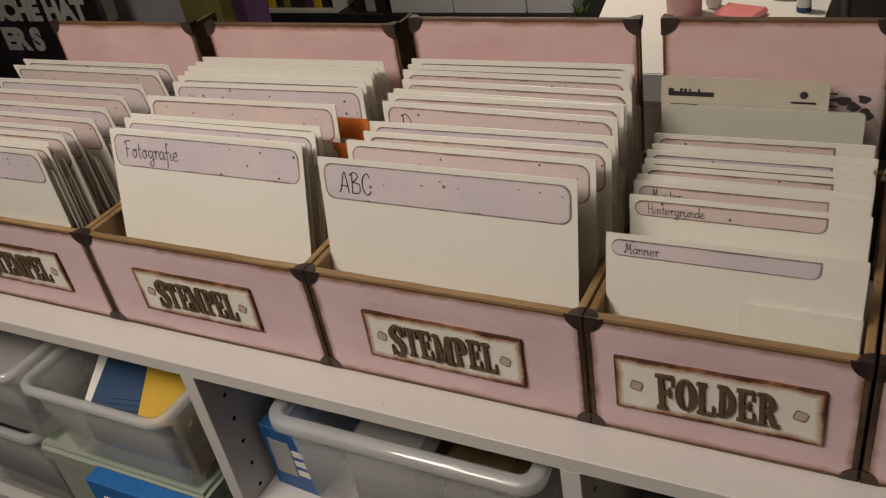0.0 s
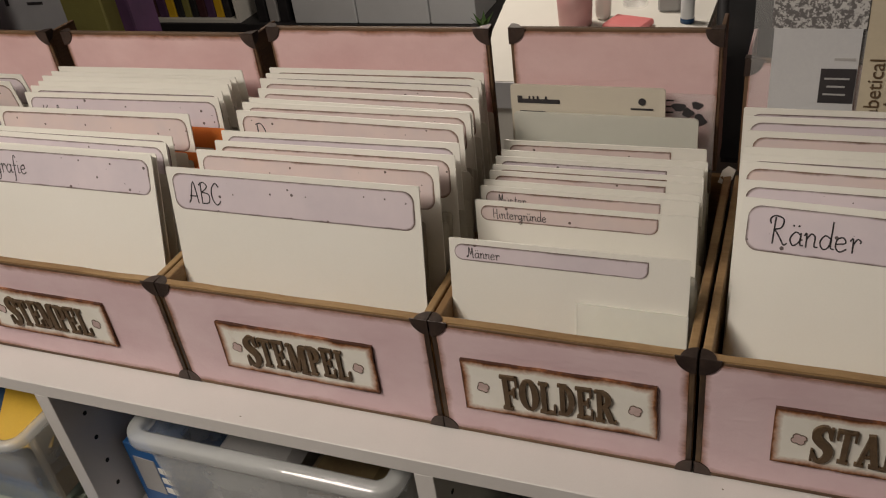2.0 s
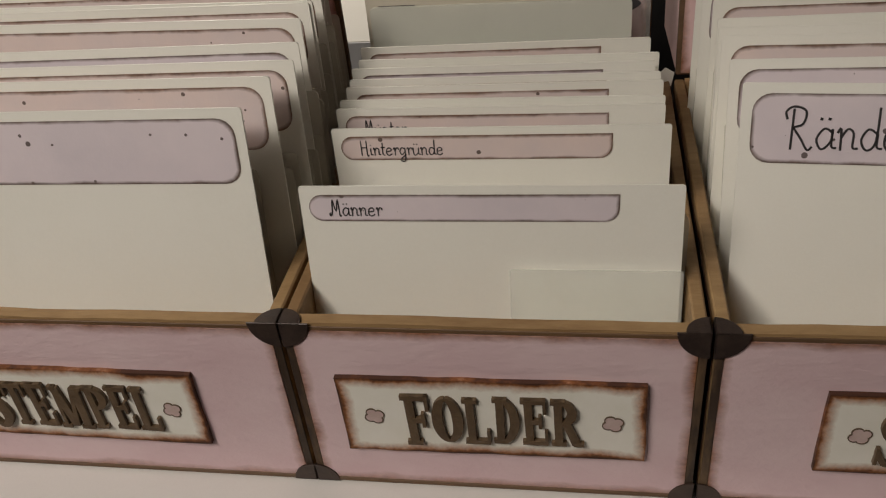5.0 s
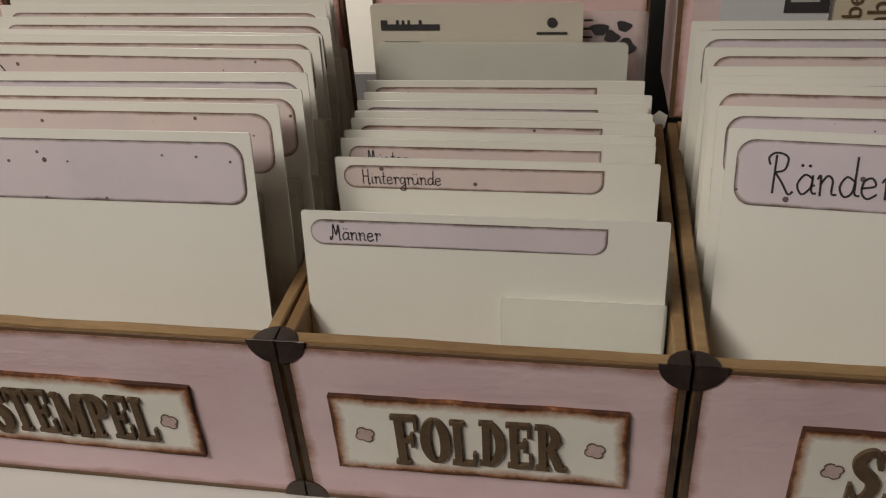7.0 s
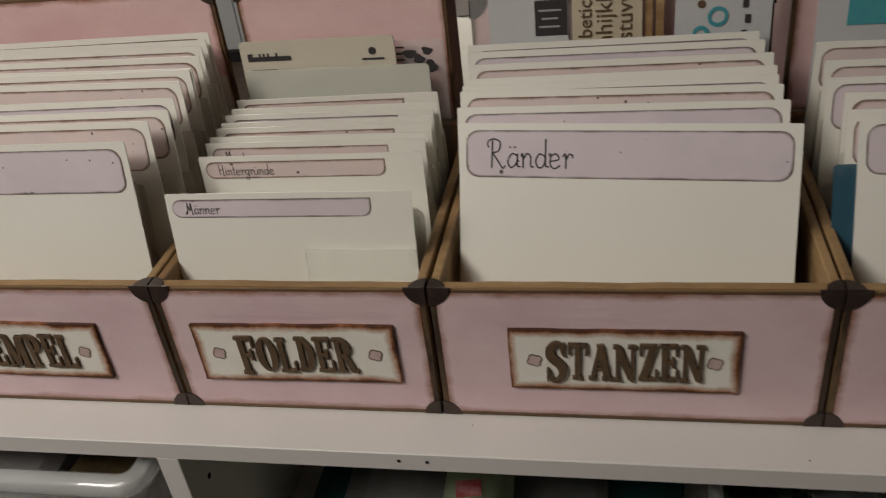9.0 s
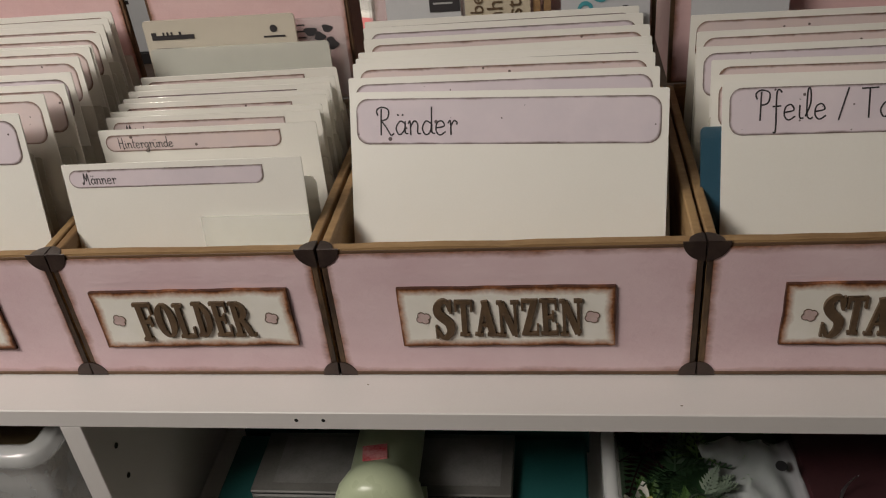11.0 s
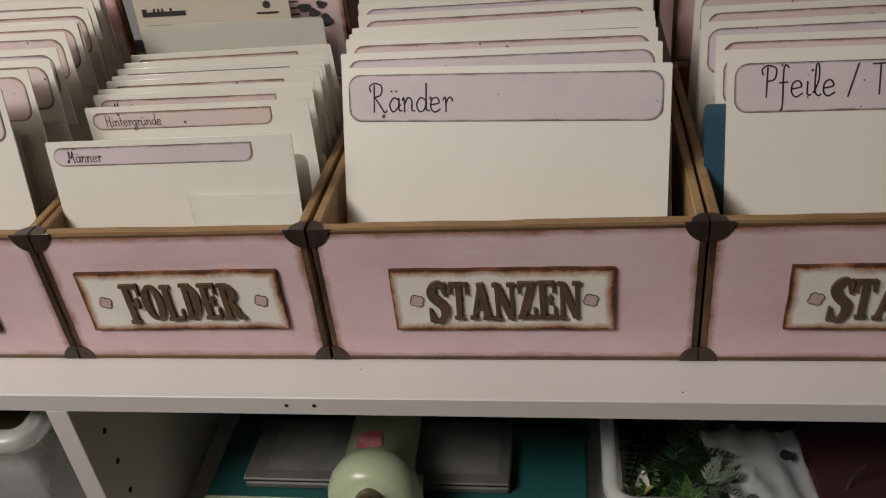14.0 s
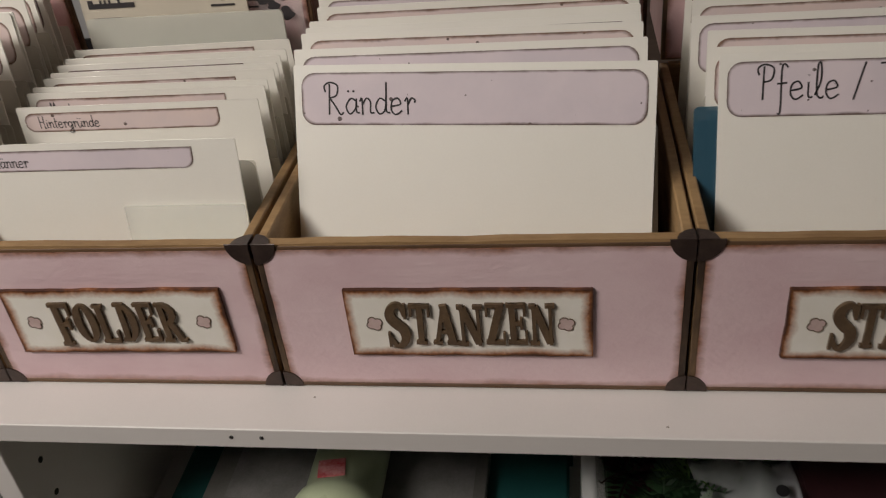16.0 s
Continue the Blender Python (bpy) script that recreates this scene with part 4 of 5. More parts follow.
def tub(x0, x1, y0, y1, z0, z1, label, taper=0.016, rim=0.007, thick=0.0018):
    ob = thing("plastic_tub", label, "plastic tub", group="plastic tubs in the shelf unit")
    r = 0.022
    outer = [rr(x0, x1, y0, y1, z0 + (z1 - z0) * f, r, taper * (1 - f) + rim + (0.012 * (1 - f / 0.08) if f < 0.08 else 0)) for f in (0, 0.04, 0.08, 0.5, 0.93)]
    inner = [rr(x0, x1, y0, y1, z0 + (z1 - z0) * f + (0.002 if f == 0 else 0), r, taper * (1 - f) + rim + thick) for f in (0.93, 0.5, 0.06)]
    bm = ring_loft(outer + [rr(x0, x1, y0, y1, z0 + (z1 - z0) * 0.93 + 0.0002, r, rim + thick)] + inner)
    part("tub_body", bm, M_TUB, ob, smooth=True)
    za = z0 + (z1 - z0) * 0.93
    rim_rings = [rr(x0, x1, y0, y1, za, r, rim + 0.0005), rr(x0, x1, y0, y1, za - 0.002, r, 0.001), rr(x0, x1, y0, y1, za + 0.002, r, 0.0), rr(x0, x1, y0, y1, z1 - 0.003, r, 0.0006),
                 rr(x0, x1, y0, y1, z1 - 0.0006, r, 0.0016), rr(x0, x1, y0, y1, z1, r, rim), rr(x0, x1, y0, y1, z1 - 0.0015, r, rim + 0.003), rr(x0, x1, y0, y1, za, r, rim + 0.004)]
    rim_rings.append(rim_rings[0])
    part("tub_rim", ring_loft(rim_rings, False), M_TUBRIM, ob, smooth=True)
    return ob


def slab(name, label, category, m, size, mat, bevel=0.0008, group=""):
    sx, sy, sz = size
    ob = part(name, box(0, sx, 0, sy, 0, sz, bevel), mat, m=m)
    return tagged(ob, label, category, group)


LOW = -0.36
tub(-0.852, -0.643, -0.069, 0.235, -0.185, -0.062, "open clear plastic tub with blue and yellow envelopes in it")
for k in range(5):
    slab("envelope", "dark blue envelope standing tilted in the clear tub", "envelope", pose(-0.79 + 0.006 * k, -0.046 + 0.006 * k, -0.112 + 0.003 * k, -66, 5, 14), (0.095, 0.001, 0.125), M_BLUE, 0.0003, "envelopes in the tub")
slab("envelope", "bright yellow envelope standing in the clear tub", "envelope", pose(-0.709, -0.047, -0.1, -64, 8, 24), (0.058, 0.0012, 0.125), M_YELLOW, 0.0003, "envelopes in the tub")
slab("envelope", "cream paper sheet standing in the clear tub", "envelope", pose(-0.803, -0.034, -0.108, -64, 4, 16), (0.026, 0.001, 0.118), M_CARD, 0.0003, "envelopes in the tub")
slab("paper_pad", "stack of grey paper filling the clear tub", "paper pad", pose(-0.825, -0.03, -0.178), (0.15, 0.2, 0.045), M_CASE, 0.004)
slab("paper_roll", "dark brown packet lying in the clear tub", "packet", pose(-0.833, -0.01, -0.134, 0, 0, 4), (0.034, 0.15, 0.034), M_DARKWOOD, 0.012)
slab("paper_pad", "beige pad leaning in the clear tub", "paper pad", pose(-0.672, -0.035, -0.174, 0, 0, 2), (0.012, 0.2, 0.09), M_BEIGE, 0.002)
tub(-1.075, -0.866, -0.066, 0.24, -0.185, -0.062, "clear plastic tub crowded beside another tub")
slab("paper_pad", "pile of pale craft packets in the clear tub", "paper pad", pose(-1.05, -0.03, -0.166, 0, 0, 3), (0.15, 0.2, 0.05), M_GREYBOX, 0.006)
sage = thing("lidded_box", "sage grey plastic box with a darker lid in the shelf", "lidded box")
part("box_body", box(-0.905, -0.655, -0.045, 0.25, LOW + 0.0005, -0.214, 0.004), M_SAGE, sage)
part("lid", box(-0.909, -0.651, -0.05, 0.254, -0.2135, -0.1875, 0.005, seg=2), M_SAGE, sage, "sage plastic lid")
part("clip", box(-0.914, -0.9092, -0.03, 0.01, -0.235, -0.195, 0.0015), M_GREYBOX, sage)
blue = thing("file_box", "bright blue plastic box with white printed bars on its lid", "file box")
part("box_body", box(-0.805, -0.617, -0.072, -0.0512, LOW + 0.0005, -0.186, 0.002), M_BRIGHT, blue)
for k in range(2):
    part("printed_bar", box(-0.785, -0.735, -0.0728, -0.0718, -0.213 - 0.012 * k, -0.208 - 0.012 * k), M_CARD, blue)
tub(-1.14, -0.918, -0.05, 0.25, LOW + 0.0005, -0.1865, "clear plastic tub with dark packets under another tub")
slab("packet", "dark packet lying in the lower clear tub", "packet", pose(-1.1, -0.02, LOW + 0.004), (0.14, 0.2, 0.12), M_BLACK, 0.008)

tub(-0.527, -0.262, -0.05, 0.3, BOT + 0.0005, -0.034, "clear plastic tub with a thick shiny rim and craft parts inside", rim=0.011, taper=0.012)
slab("packet", "grey packet of craft parts inside the clear tub", "packet", pose(-0.49, -0.005, BOT + 0.006, 0, 0, 2), (0.09, 0.24, 0.09), M_GREYBOX, 0.01)
slab("packet", "brown packet of craft parts inside the clear tub", "packet", pose(-0.385, -0.01, BOT + 0.006, 0, 0, -3), (0.08, 0.25, 0.1), M_NOZZLE, 0.012)
slab("packet", "pale packet of craft parts inside the clear tub", "packet", pose(-0.355, 0.05, BOT + 0.108, 6, 3, 12), (0.055, 0.14, 0.012), M_CARD, 0.004)
bb = thing("carton", "blue cardboard carton with white and grey printed fields", "carton", pose(-0.594, 0.004, BOT + 0.0005, 0, 0, -4))
part("carton_body", box(0, 0.056, 0, 0.2, 0, 0.087, 0.001), M_BRIGHTD, bb)
part("printed_field", box(0.008, 0.035, -0.0006, 0.0004, 0.022, 0.07), M_GREYBOX, bb, "grey printed field")
for k in range(3):
    part("printed_bar", box(0.037, 0.052, -0.0006, 0.0004, 0.026 + 0.014 * k, 0.034 + 0.014 * k), M_CARD, bb)

# compartment with the green hand tool
slab("backing_sheet", "teal cardboard sheet standing at the back of the compartment", "cardboard sheet", pose(-0.2, 0.125, BOT_R + 0.0005, -4, 0, 0), (0.325, 0.004, 0.17), M_TEAL, 0.0005)
teal = thing("lidded_box", "flat teal storage box with a pale green front lip", "storage box", pose(-0.2, 0.03, BOT_R + 0.0005))
part("box_body", box(0, 0.322, 0, 0.09, 0, 0.024, 0.002), M_TEAL, teal)
part("front_lip", box(0.002, 0.32, -0.0085, -0.0003, 0.004, 0.03, 0.002), M_MINT, teal, "pale green lip")
tray = thing("disc_case", "flat grey plastic case with a dark lid seam", "flat case", pose(-0.166, 0.041, BOT_R + 0.025))
part("case_body", box(0, 0.225, 0, 0.07, 0, 0.008, 0.002), M_CASE, tray)
part("case_seam", box(0.001, 0.224, 0.001, 0.069, 0.0081, 0.0094), M_BLACK, tray)
part("case_lid", box(0, 0.225, 0, 0.07, 0.0095, 0.0125, 0.001), M_CASE, tray)
for k, x in enumerate((0.018, 0.135)):
    part("printed_sheet", box(x, x + 0.08, 0.01, 0.064, 0.0126, 0.0129), M_PRINT, tray, "grey printed sheet")


def spun(profile, seg=24):
    """A solid of revolution about y; profile: (radius, y)."""
    bm = bmesh.new()
    rings = [[bm.verts.new((r * math.cos(2 * math.pi * i / seg), y, r * math.sin(2 * math.pi * i / seg))) for i in range(seg)] for r, y in profile]
    for a, b2 in zip(rings, rings[1:]):
        for i in range(seg):
            bm.faces.new((a[i], a[(i + 1) % seg], b2[(i + 1) % seg], b2[i]))
    bm.faces.new(rings[0]), bm.faces.new(rings[-1][::-1])
    return bm


gun = thing("glue_gun", "pale green hot glue gun with brown nozzle and red tape", "glue gun", pose(-0.042, -0.001, BOT_R + 0.0665, -7, 0, 3))
part("gun_body", spun([(0.012, -0.021), (0.015, -0.0205), (0.017, -0.013), (0.026, -0.011), (0.032, -0.006), (0.0352, 0.003), (0.0355, 0.011), (0.033, 0.02), (0.0285, 0.026), (0.0285, 0.06), (0.0285, 0.1), (0.022, 0.112), (0.012, 0.116)]), M_MINT, gun, smooth=True)
part("nozzle", spun([(0.0072, -0.04), (0.0086, -0.0385), (0.0092, -0.03), (0.01, -0.0225), (0.01, -0.008)]), M_NOZZLE, gun, "brown rubber nozzle", pose(0.001, 0, 0.004, -28, 0, 0), True)
part("nozzle_tip", spun([(0.002, -0.043), (0.003, -0.0425), (0.004, -0.0402)], 12), M_METAL, gun, "dark metal tip", pose(0.001, 0, 0.004, -28, 0, 0), True)
part("grip", box(0.004, 0.034, 0.012, 0.045, -0.034, -0.005, 0.006, seg=2), M_MINT, gun, smooth=True)
part("tape_patch", box(-0.009, 0.011, 0.026, 0.044, 0.0284, 0.0295, 0.0002), M_RED, gun, "torn red and white tape", pose(0, 0, 0, 0, 0, 8))
for x, z in ((-0.022, -0.012), (0.024, 0.004)):
    b = bmesh.new()
    pts = [((0.0042 if i % 2 else 0.0019) * math.cos(math.pi * i / 5 + 0.3), (0.0042 if i % 2 else 0.0019) * math.sin(math.pi * i / 5 + 0.3)) for i in range(10)]
    part("star_mark", prism(b, pts, -0.0005, 0.0005), M_NOZZLE, gun, "small moulded star", pose(x, -0.0112, z, 10, 0, 0))

# tub with artificial plants
tub(0.13, 0.41, -0.041, 0.3, BOT_R + 0.0005, -0.0925, "open clear plastic tub of artificial plants and paper")


def leaf_spray(name, label, at, mat, count, length, wide, seed, up=0.6):
    """Stems with paired leaflets."""
    rnd = random.Random(seed)
    ob = thing(name, label, "artificial plant", pose(*at), "artificial plants in the tub")
    for s in range(count):
        a, tilt = rnd.random() * 2 * math.pi, up * (0.4 + 0.8 * rnd.random())
        d = Vector((math.cos(a) * math.cos(tilt), math.sin(a) * math.cos(tilt), math.sin(tilt)))
        sidev = d.cross(Vector((0, 0, 1))).normalized()
        bm = bmesh.new()
        n = 9
        for i in range(1, n + 1):
            f = i / n
            c = d * length * f + Vector((0, 0, -0.35 * length * f * f))
            for sg in (-1, 1):
                tip = c + (sidev * sg + d * 0.6).normalized() * wide * (1.15 - f) + Vector((0, 0, 0.002 * rnd.random()))
                mid = (c + tip) / 2
                q = d * wide * 0.2
                vs = [bm.verts.new(p) for p in (c, mid + q, tip, mid - q)]
                bm.faces.new(vs)
        for i in range(n):
            p, q = (d * length * i / n + Vector((0, 0, -0.35 * length * (i / n) ** 2))), (d * length * (i + 1) / n + Vector((0, 0, -0.35 * length * ((i + 1) / n) ** 2)))
            w = sidev * 0.0007
            bm.faces.new([bm.verts.new(v) for v in (p - w, p + w, q + w, q - w)])
        bmesh.ops.solidify(bm, geom=bm.faces[:], thickness=0.0003)
        part("frond", bm, mat, ob)
    return ob


slab("moss_pad", "dark green moss pad under the artificial plants", "moss pad", pose(0.15, -0.02, BOT_R + 0.004), (0.125, 0.24, 0.066), M_DARKLEAF, 0.012)
leaf_spray("leaf_spray", "dark red artificial leaf sprays", (0.165, 0.055, -0.1355), M_MAROON, 9, 0.052, 0.016, 6, 0.9)
leaf_spray("leaf_spray", "dark red artificial leaf sprays", (0.195, 0.085, -0.1355), M_MAROON, 7, 0.055, 0.016, 16, 0.9)
leaf_spray("fern_spray", "dark green artificial fern sprays", (0.186, 0.03, -0.1255), M_DARKLEAF, 8, 0.05, 0.011, 3, 0.9)
leaf_spray("fern_spray", "dark green artificial fern sprays", (0.205, 0.045, -0.1275), M_LEAF, 6, 0.045, 0.010, 13, 0.9)
leaf_spray("leaf_spray", "bright green artificial leaf sprays", (0.167, -0.004, -0.1285), M_LEAF, 9, 0.03, 0.009, 4, 0.9)
leaf_spray("leaf_spray", "bright green artificial leaf sprays", (0.19, -0.012, -0.1285), M_LEAF, 9, 0.028, 0.008, 14, 0.9)
leaf_spray("leaf_spray", "dusty grey-green artificial leaf sprays", (0.204, 0.002, -0.1195), M_GREYLEAF, 9, 0.03, 0.009, 5, 0.9)
leaf_spray("leaf_spray", "dusty grey-green artificial leaf sprays", (0.226, 0.0, -0.1255), M_GREYLEAF, 8, 0.03, 0.009, 15, 0.7)


def petal(length, wide, bend):
    """A cupped petal rising from the origin along z, bending towards -y."""
    bm = bmesh.new()
    rows = []
    for i in range(6):
        f = i / 5
        half = wide * math.sin(math.pi * (0.12 + 0.8 * f))
        rows.append([bm.verts.new((half * s, -bend * f * f + 0.25 * wide * s * s, length * f)) for s in (-1, -0.4, 0.4, 1)])
    for a, b2 in zip(rows, rows[1:]):
        for i in range(3):
            bm.faces.new((a[i], a[i + 1], b2[i + 1], b2[i]))
    bmesh.ops.solidify(bm, geom=bm.faces[:], thickness=0.0004)
    return bm


bloom = thing("artificial_flower", "cream and yellow artificial flower with long cupped petals", "artificial flower", pose(0.1505, -0.004, -0.1395))
for k, (a, mat) in enumerate(((-30, M_CARD), (25, M_YELLOWGREEN), (70, M_YELLOWGREEN), (-75, M_CARD), (170, M_CARD))):
    part("petal", petal(0.03, 0.006, 0.006), mat, bloom, "", pose(0.002 * k, 0, 0, 0, 0, a) @ pose(0, 0, 0, 12, 0, 0), True)
for x, y in ((0.196, -0.014), (0.203, -0.017), (0.209, -0.012), (0.2, -0.008), (0.214, -0.016)):
    blossom = thing("small_blossom", "tiny white artificial blossom among green leaves", "artificial flower", pose(x, y, -0.1185, 30 * x, 20, 400 * x), "small white blossoms in the tub")
    for k in range(5):
        part("petal", petal(0.0032, 0.0011, 0.0002), M_CARD, blossom, "", pose(0, 0, 0, 0, 0, 72 * k) @ pose(0, 0, 0, 65, 0, 0), True)

bag = bmesh.new()
nx, ny = 22, 14
corners = (Vector((0.202, 0.05, -0.1115)), Vector((0.271, 0.05, -0.1115)), Vector((0.219, -0.016, -0.1195)), Vector((0.2775, -0.016, -0.1185)))
grid = []
for i in range(nx + 1):
    f = i / nx
    col = []
    for j in range(ny + 1):
        g = j / ny
        p = (corners[2] * (1 - f) + corners[3] * f) * (1 - g) + (corners[0] * (1 - f) + corners[1] * f) * g
        fold = 0.0035 * math.sin(f * 19 + 1.5 * g) * (1 - 0.6 * g) * f + 0.006 * noise.noise(Vector((f * 4, g * 3, 3)))
        col.append(bag.verts.new(p + Vector((0, 0, fold))))
    grid.append(col)
for i in range(nx):
    for j in range(ny):
        bag.faces.new((grid[i][j], grid[i + 1][j], grid[i + 1][j + 1], grid[i][j + 1]))
bmesh.ops.solidify(bag, geom=bag.faces[:], thickness=0.0002)
zb = thing("zip_bag", "crinkled clear bag with a dark punched hole", "plastic bag")
part("bag_film", bag, M_BAG, zb, smooth=True)
b = bmesh.new()
bmesh.ops.create_cone(b, cap_ends=True, segments=20, radius1=0.0042, radius2=0.0042, depth=0.0006, matrix=pose(0.2598, 0.0195, -0.106, 12, 0, 0))
part("hang_hole", b, M_BLACK, zb, "dark round hole")
pad = slab("paper_pad", "dark maroon paper pad lying in the tub", "paper pad", pose(0.283, -0.018, BOT_R + 0.008, 0, 0, 2), (0.098, 0.24, 0.07), M_MAROON, 0.002)
part("cover", box(0.001, 0.097, 0.001, 0.239, 0.0702, 0.0712, 0.0003), M_MAROON, pad, "maroon paper cover")
slab("paper_pad", "dark maroon paper pad standing at the back of the tub", "paper pad", pose(0.15, 0.12, BOT_R + 0.008, -6, 0, 0), (0.13, 0.03, 0.09), M_MAROON, 0.002)
part_curl = part("paper_curl", petal(0.026, 0.004, 0.01), M_GREYPAPER, None, "", pose(0.302, 0.008, -0.1285, -10, 10, 40), True)
tagged(part_curl, "small curled strip of pale paper on the maroon pad", "paper strip")

# ---- the room behind: chalk sign, crates, white boxes, table ----
sign = thing("chalk_sign", "black sign with white brushed capital letters and purple smears", "sign", pose(-2.75, 1.1, -0.62))
part("sign_board", box(0, 0.85, 0, 0.02, 0, 0.85, 0.003), M_SIGN, sign)
lettering("SCHE HAT", 0.078, sign, pose(0.44, -0.002, 0.51), M_CHALK, 0.0008, "sign_lettering", bold=0.0045)
lettering("ER S", 0.085, sign, pose(0.435, -0.002, 0.425), M_CHALK, 0.0008, "sign_lettering", bold=0.0045)
sh = part("side_table", box(-3.2, -1.6, 0.9, 1.5, -0.66, -0.63, 0.003), M_DARKWOOD)
tagged(sh, "dark side table that carries the sign and papers", "table")
for x in (-3.15, -1.7):
    for y in (0.95, 1.4):
        part("leg", box(x, x + 0.05, y, y + 0.05, FLOOR, -0.6601), M_DARKWOOD, sh)
tag = slab("paper_bag", "white paper bag with a faint handwritten mark, leaning on purple card", "paper bag", pose(-2.06, 1.26, -0.62, -4, 0, 6), (0.24, 0.012, 0.72), M_GREYPAPER, 0.004)
bar(tag, 0.05, 0.5, 0.012, 0.06, M_INK, -0.001)
bar(tag, 0.12, 0.5, 0.05, 0.008, M_INK, -0.001)
slab("purple_carton", "purple carton standing before the paper bag", "carton", pose(-2.3, 1.17, -0.6295), (0.6, 0.06, 0.45), M_PURPLE, 0.004)
slab("carton", "olive green carton standing on the dark table", "carton", pose(-1.79, 1.27, -0.6295, 0, 0, -5), (0.145, 0.1, 0.75), M_OLIVE, 0.004)
slab("bottle_box", "dark slim carton standing on the dark table", "carton", pose(-1.64, 1.3, -0.6295), (0.04, 0.1, 0.75), M_PURPLE, 0.004)

crate = thing("book_crate", "low white crate packed with coloured book spines", "crate", pose(-4.0, 3.8, FLOOR + 0.06))
part("crate_bottom", box(0, 0.9, 0, 0.3, 0, 0.02), M_TABLE, crate)
part("crate_side", box(0, 0.02, 0, 0.3, 0.021, 0.4), M_TABLE, crate)
part("crate_side", box(0.88, 0.9, 0, 0.3, 0.021, 0.4), M_TABLE, crate)
part("crate_top", box(0, 0.9, 0, 0.3, 0.401, 0.42), M_TABLE, crate)
rnd = random.Random(8)
x = 0.05
for k in range(14):
    w = 0.045 + 0.03 * rnd.random()
    if x + w > 0.85:
        break
    slab("book", "book with a coloured spine standing in the crate", "book", pose(-4.0 + x, 3.83, FLOOR + 0.081), (w, 0.2, 0.26 + 0.05 * rnd.random()), (M_BLACK, M_OLIVE, M_BLACK, M_MAROON, M_PURPLE, M_YELLOW)[k % 6], 0.004, "books in the crate")
    x += w + 0.006
slab("plinth_box", "black low base under the crate", "base", pose(-4.05, 3.78, FLOOR), (2.6, 0.5, 0.0595), M_BLACK, 0.002)
for k, (xa, xb) in enumerate(((-2.72, -2.315), (-2.31, -1.872), (-1.867, -1.6))):
    wb = slab("storage_carton", "white storage carton with a small black mark", "carton", pose(xa, 3.8, FLOOR + 0.06), (xb - xa - 0.004, 0.35, 0.4), M_WHITEBOX, 0.004, "white cartons on the floor")
    bar(wb, 0.17, 0.26, 0.03, 0.02, M_BLACK, -0.001)
for k in range(3):
    slab("file_folder", "dark grey file folder beside the white cartons", "file folder", pose(-2.98 + 0.075 * k, 3.82, FLOOR + 0.06), (0.06, 0.28, 0.38), (M_BLACK, M_GREYBOX, M_BLACK)[k], 0.003, "file folders")
pot = thing("potted_plant", "small green plant in a black tray", "plant", pose(-1.53, 3.7, FLOOR))
part("tray", box(-0.1, 0.1, -0.1, 0.1, 0, 0.07, 0.01), M_BLACK, pot)
for k in range(7):
    a = k * 0.9
    b = bmesh.new()
    vs = [b.verts.new(p) for p in ((0, 0, 0.071), (0.03 * math.cos(a) - 0.012 * math.sin(a), 0.03 * math.sin(a) + 0.012 * math.cos(a), 0.11), (0.07 * math.cos(a), 0.07 * math.sin(a), 0.15), (0.03 * math.cos(a) + 0.012 * math.sin(a), 0.03 * math.sin(a) - 0.012 * math.cos(a), 0.11))]
    b.faces.new(vs)
    bmesh.ops.solidify(b, geom=b.faces[:], thickness=0.001)
    part("leaf", b, M_LEAF, pot)

TB = -0.42
table = thing("work_table", "white work table with a grey edge", "table", pose(0, 0, 0))
part("tabletop", prism(bmesh.new(), [(-0.8, 1.58), (-0.25, 1.58), (-0.22, 3.0), (-1.02, 3.0)], 0, 0.03), M_TABLE, table, m=Matrix(((1, 0, 0, 0), (0, 0, 1, 0), (0, -1, 0, TB), (0, 0, 0, 1))))
part("front_edge", box(-0.79, -0.26, 1.5745, 1.5795, TB - 0.075, TB - 0.002), M_GREYPAPER, table, "grey table edge")
for x, y in ((-0.76, 1.64), (-0.33, 1.64), (-0.9, 2.9), (-0.3, 2.9)):
    part("leg", box(x, x + 0.05, y, y + 0.05, FLOOR, TB - 0.031), M_TABLE, table)


def upright_spun(profile, seg=24):
    bm = spun(profile, seg)
    bmesh.ops.rotate(bm, cent=(0, 0, 0), matrix=Matrix.Rotation(radians(90), 3, "X"), verts=bm.verts)
    return bm


cup = thing("pencil_pot", "pale pink plastic pot standing on the white table", "pot", pose(-0.615, 1.99, TB + 0.0005))
part("pot_body", upright_spun([(0.045, 0), (0.048, 0.004), (0.054, 0.13), (0.051, 0.13), (0.045, 0.01)]), M_CUP, cup, smooth=True)
vase = thing("white_figure_vase", "slim white vase beside the pink pot", "vase", pose(-0.545, 2.05, TB + 0.0005))
part("vase_body", upright_spun([(0.016, 0), (0.022, 0.01), (0.024, 0.05), (0.016, 0.085), (0.02, 0.12)]), M_CARD, vase, smooth=True)
slab("tray_pad", "salmon pink flat pad lying on the white table", "pad", pose(-0.53, 1.95, TB + 0.0005, 0, 0, -18), (0.12, 0.09, 0.02), M_SALMON, 0.005)
slab("tin", "small grey square tin on the white table", "tin", pose(-0.395, 2.1, TB + 0.0005), (0.065, 0.05, 0.06), M_GREYBOX, 0.006)
bt = thing("glue_bottle", "small white bottle with a blue base on the table", "bottle", pose(-0.3, 2.02, TB + 0.0005))
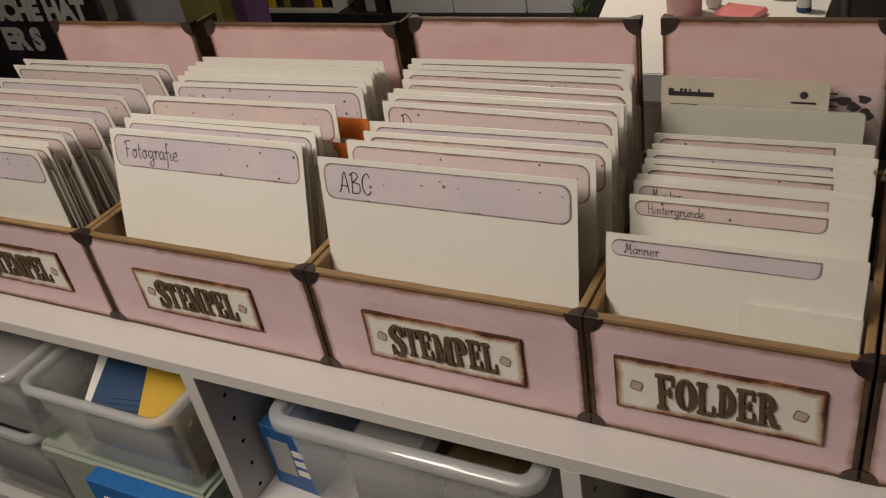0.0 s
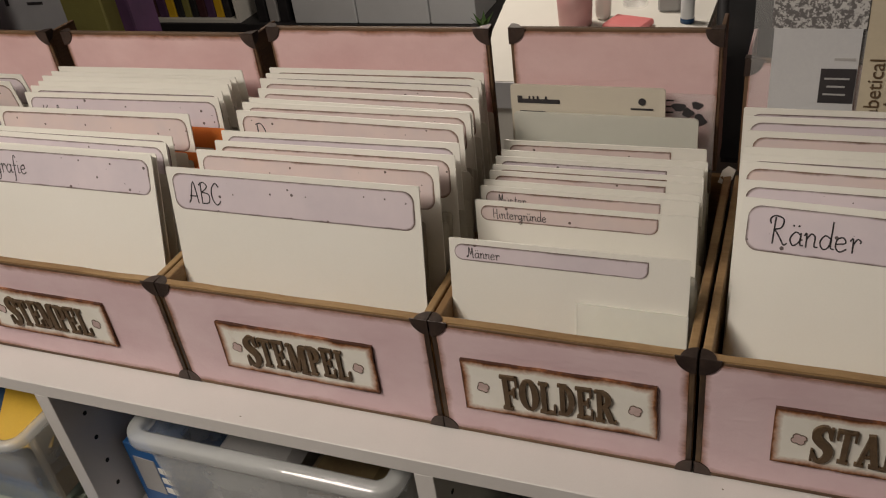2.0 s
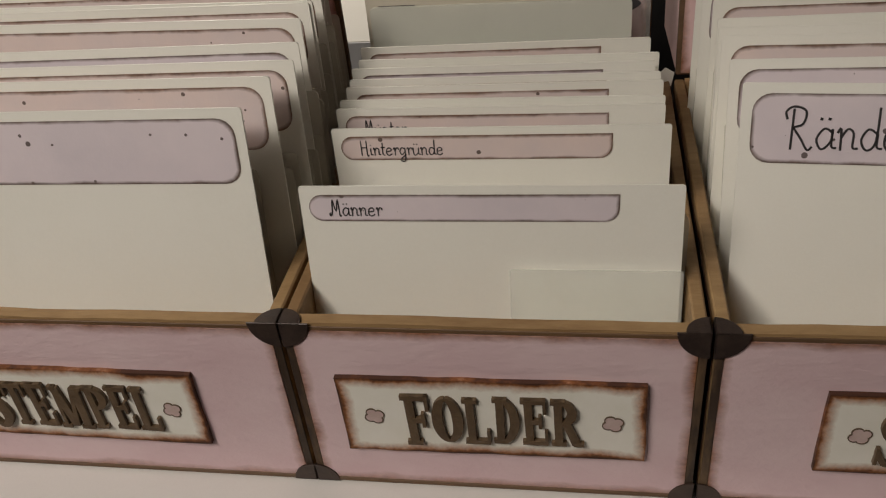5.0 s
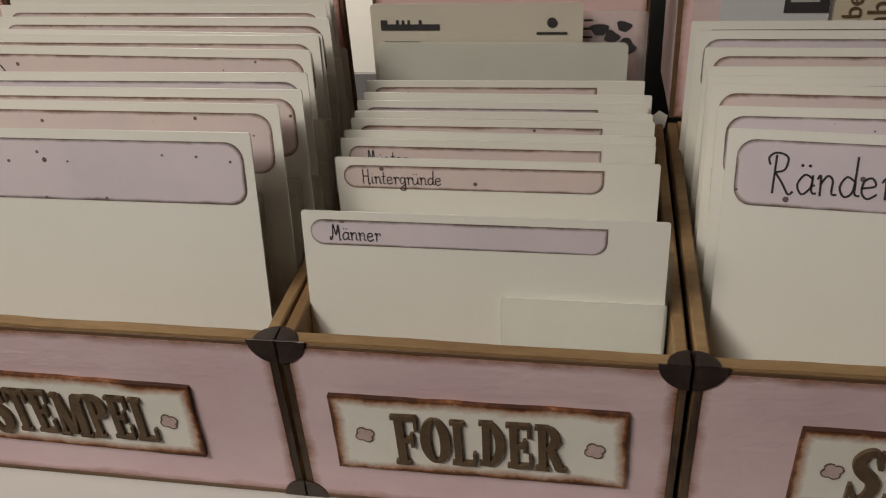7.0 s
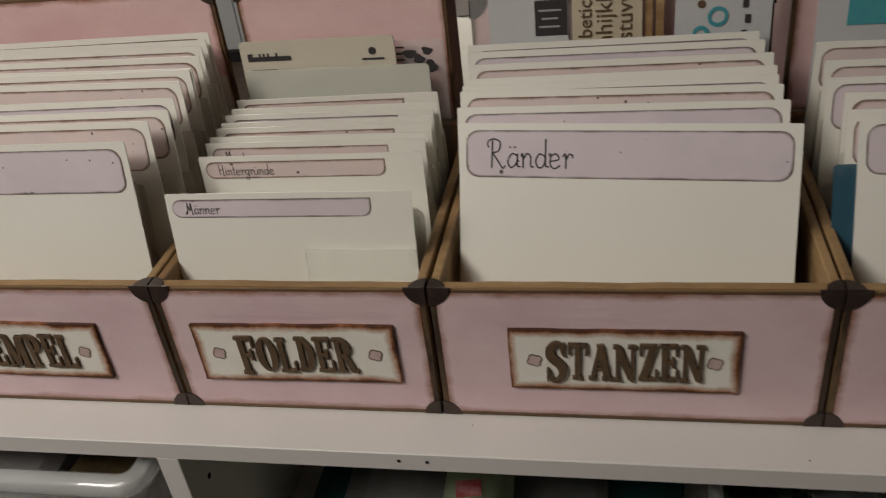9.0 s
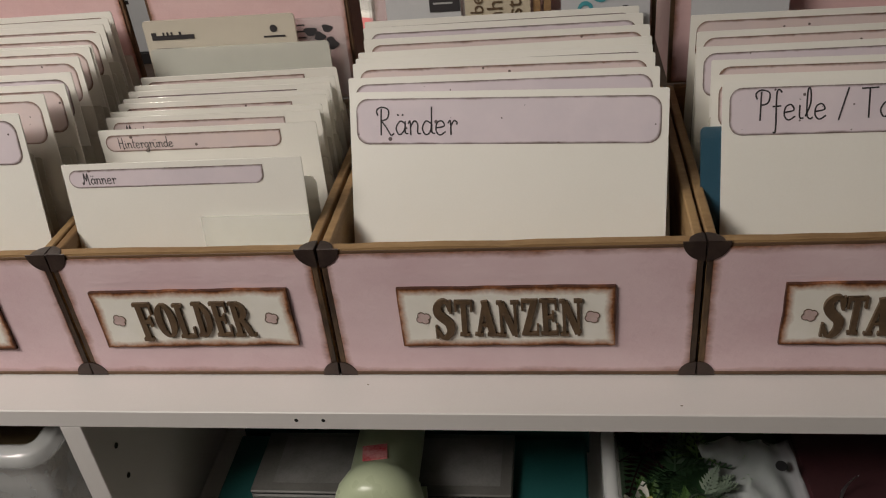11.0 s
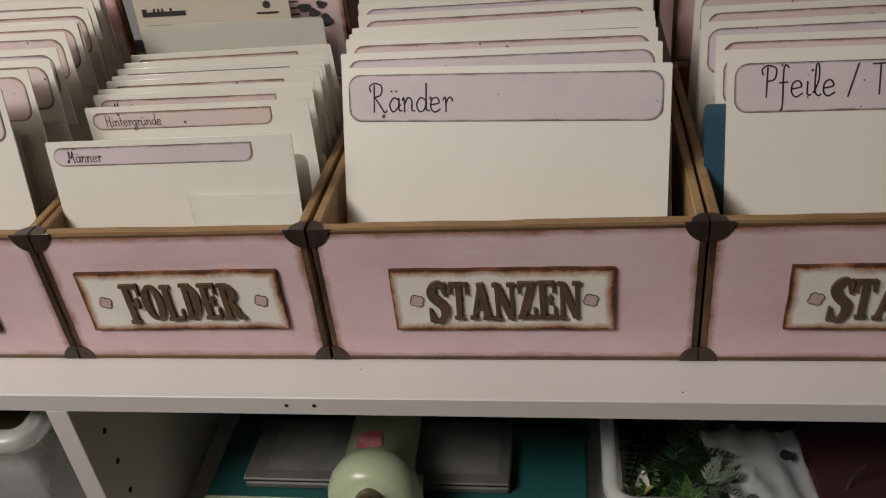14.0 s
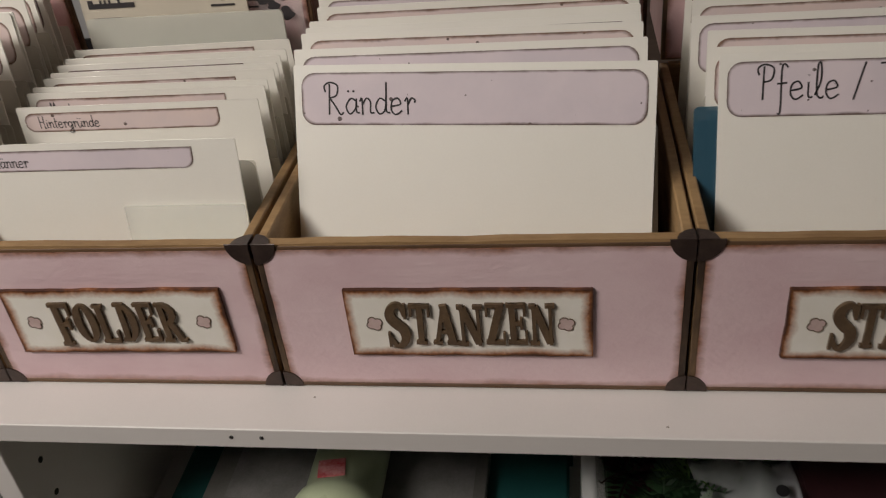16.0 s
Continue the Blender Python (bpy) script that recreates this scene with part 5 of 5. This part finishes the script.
part("bottle_body", upright_spun([(0.017, 0), (0.019, 0.003), (0.019, 0.07), (0.008, 0.09), (0.006, 0.11)]), M_WHITEBOX, bt, smooth=True)
part("base_band", upright_spun([(0.0195, 0.001), (0.0197, 0.014), (0.0195, 0.0142)]), M_BLUE, bt, "blue band", smooth=True)
jar = thing("glass_jar", "low clear glass jar on the white table", "jar", pose(-0.47, 2.16, TB + 0.0005))
part("jar_body", upright_spun([(0.035, 0), (0.038, 0.004), (0.038, 0.06), (0.035, 0.06), (0.034, 0.006)]), M_FILM, jar, smooth=True)
chair = thing("office_chair", "dark upholstered office chair by the white table", "chair", pose(0.02, 1.75, FLOOR))
part("backrest", box(-0.22, 0.26, 0, 0.09, 0.42, 1.12, 0.03, seg=2), M_BLACK, chair, smooth=True)
part("seat", box(-0.22, 0.26, 0.0905, 0.55, 0.42, 0.5, 0.02, seg=2), M_BLACK, chair)
part("column", upright_spun([(0.03, 0.06), (0.03, 0.4195)], 12), M_BLACK, chair, m=pose(0.02, 0.3, 0))
part("foot", box(-0.25, 0.29, 0.27, 0.33, 0.0, 0.06, 0.01), M_BLACK, chair)

# ---- crumbs on the shelf ----
rnd = random.Random(12)
cr = bmesh.new()
for x, y in ((-0.028, -0.011), (0.177, -0.03), (-0.4, -0.03)):
    r = 0.0002 + 0.0002 * rnd.random()
    box(x - r * 2, x + r * 2, y - r, y + r, 0.0001, 0.0001 + r, bm=cr)
tagged(part("crumbs", cr, M_NOZZLE), "a few dark specks lying on the white board", "crumbs", kind="stuff")

# ---- ceiling lamp, and a second shade made up for the far fill ----
for x, y in ((LAMP[0], LAMP[1]), (-1.2, 2.3)):
    cl = thing("ceiling_shade", "round white ceiling shade by a lit area light, out of view", "ceiling lamp", pose(x, y, CEIL - 0.0905), "ceiling lamps")
    part("shade", upright_spun([(0.24, 0.0), (0.25, 0.01), (0.25, 0.09)], 32), M_WHITEBOX, cl)

# clear panes let the light through
for o in scene.objects:
    if o.type == "MESH" and o.data.materials and o.data.materials[0] in (M_POCKETC, M_FILM, M_BAG, M_POCKET):
        o.visible_shadow = False
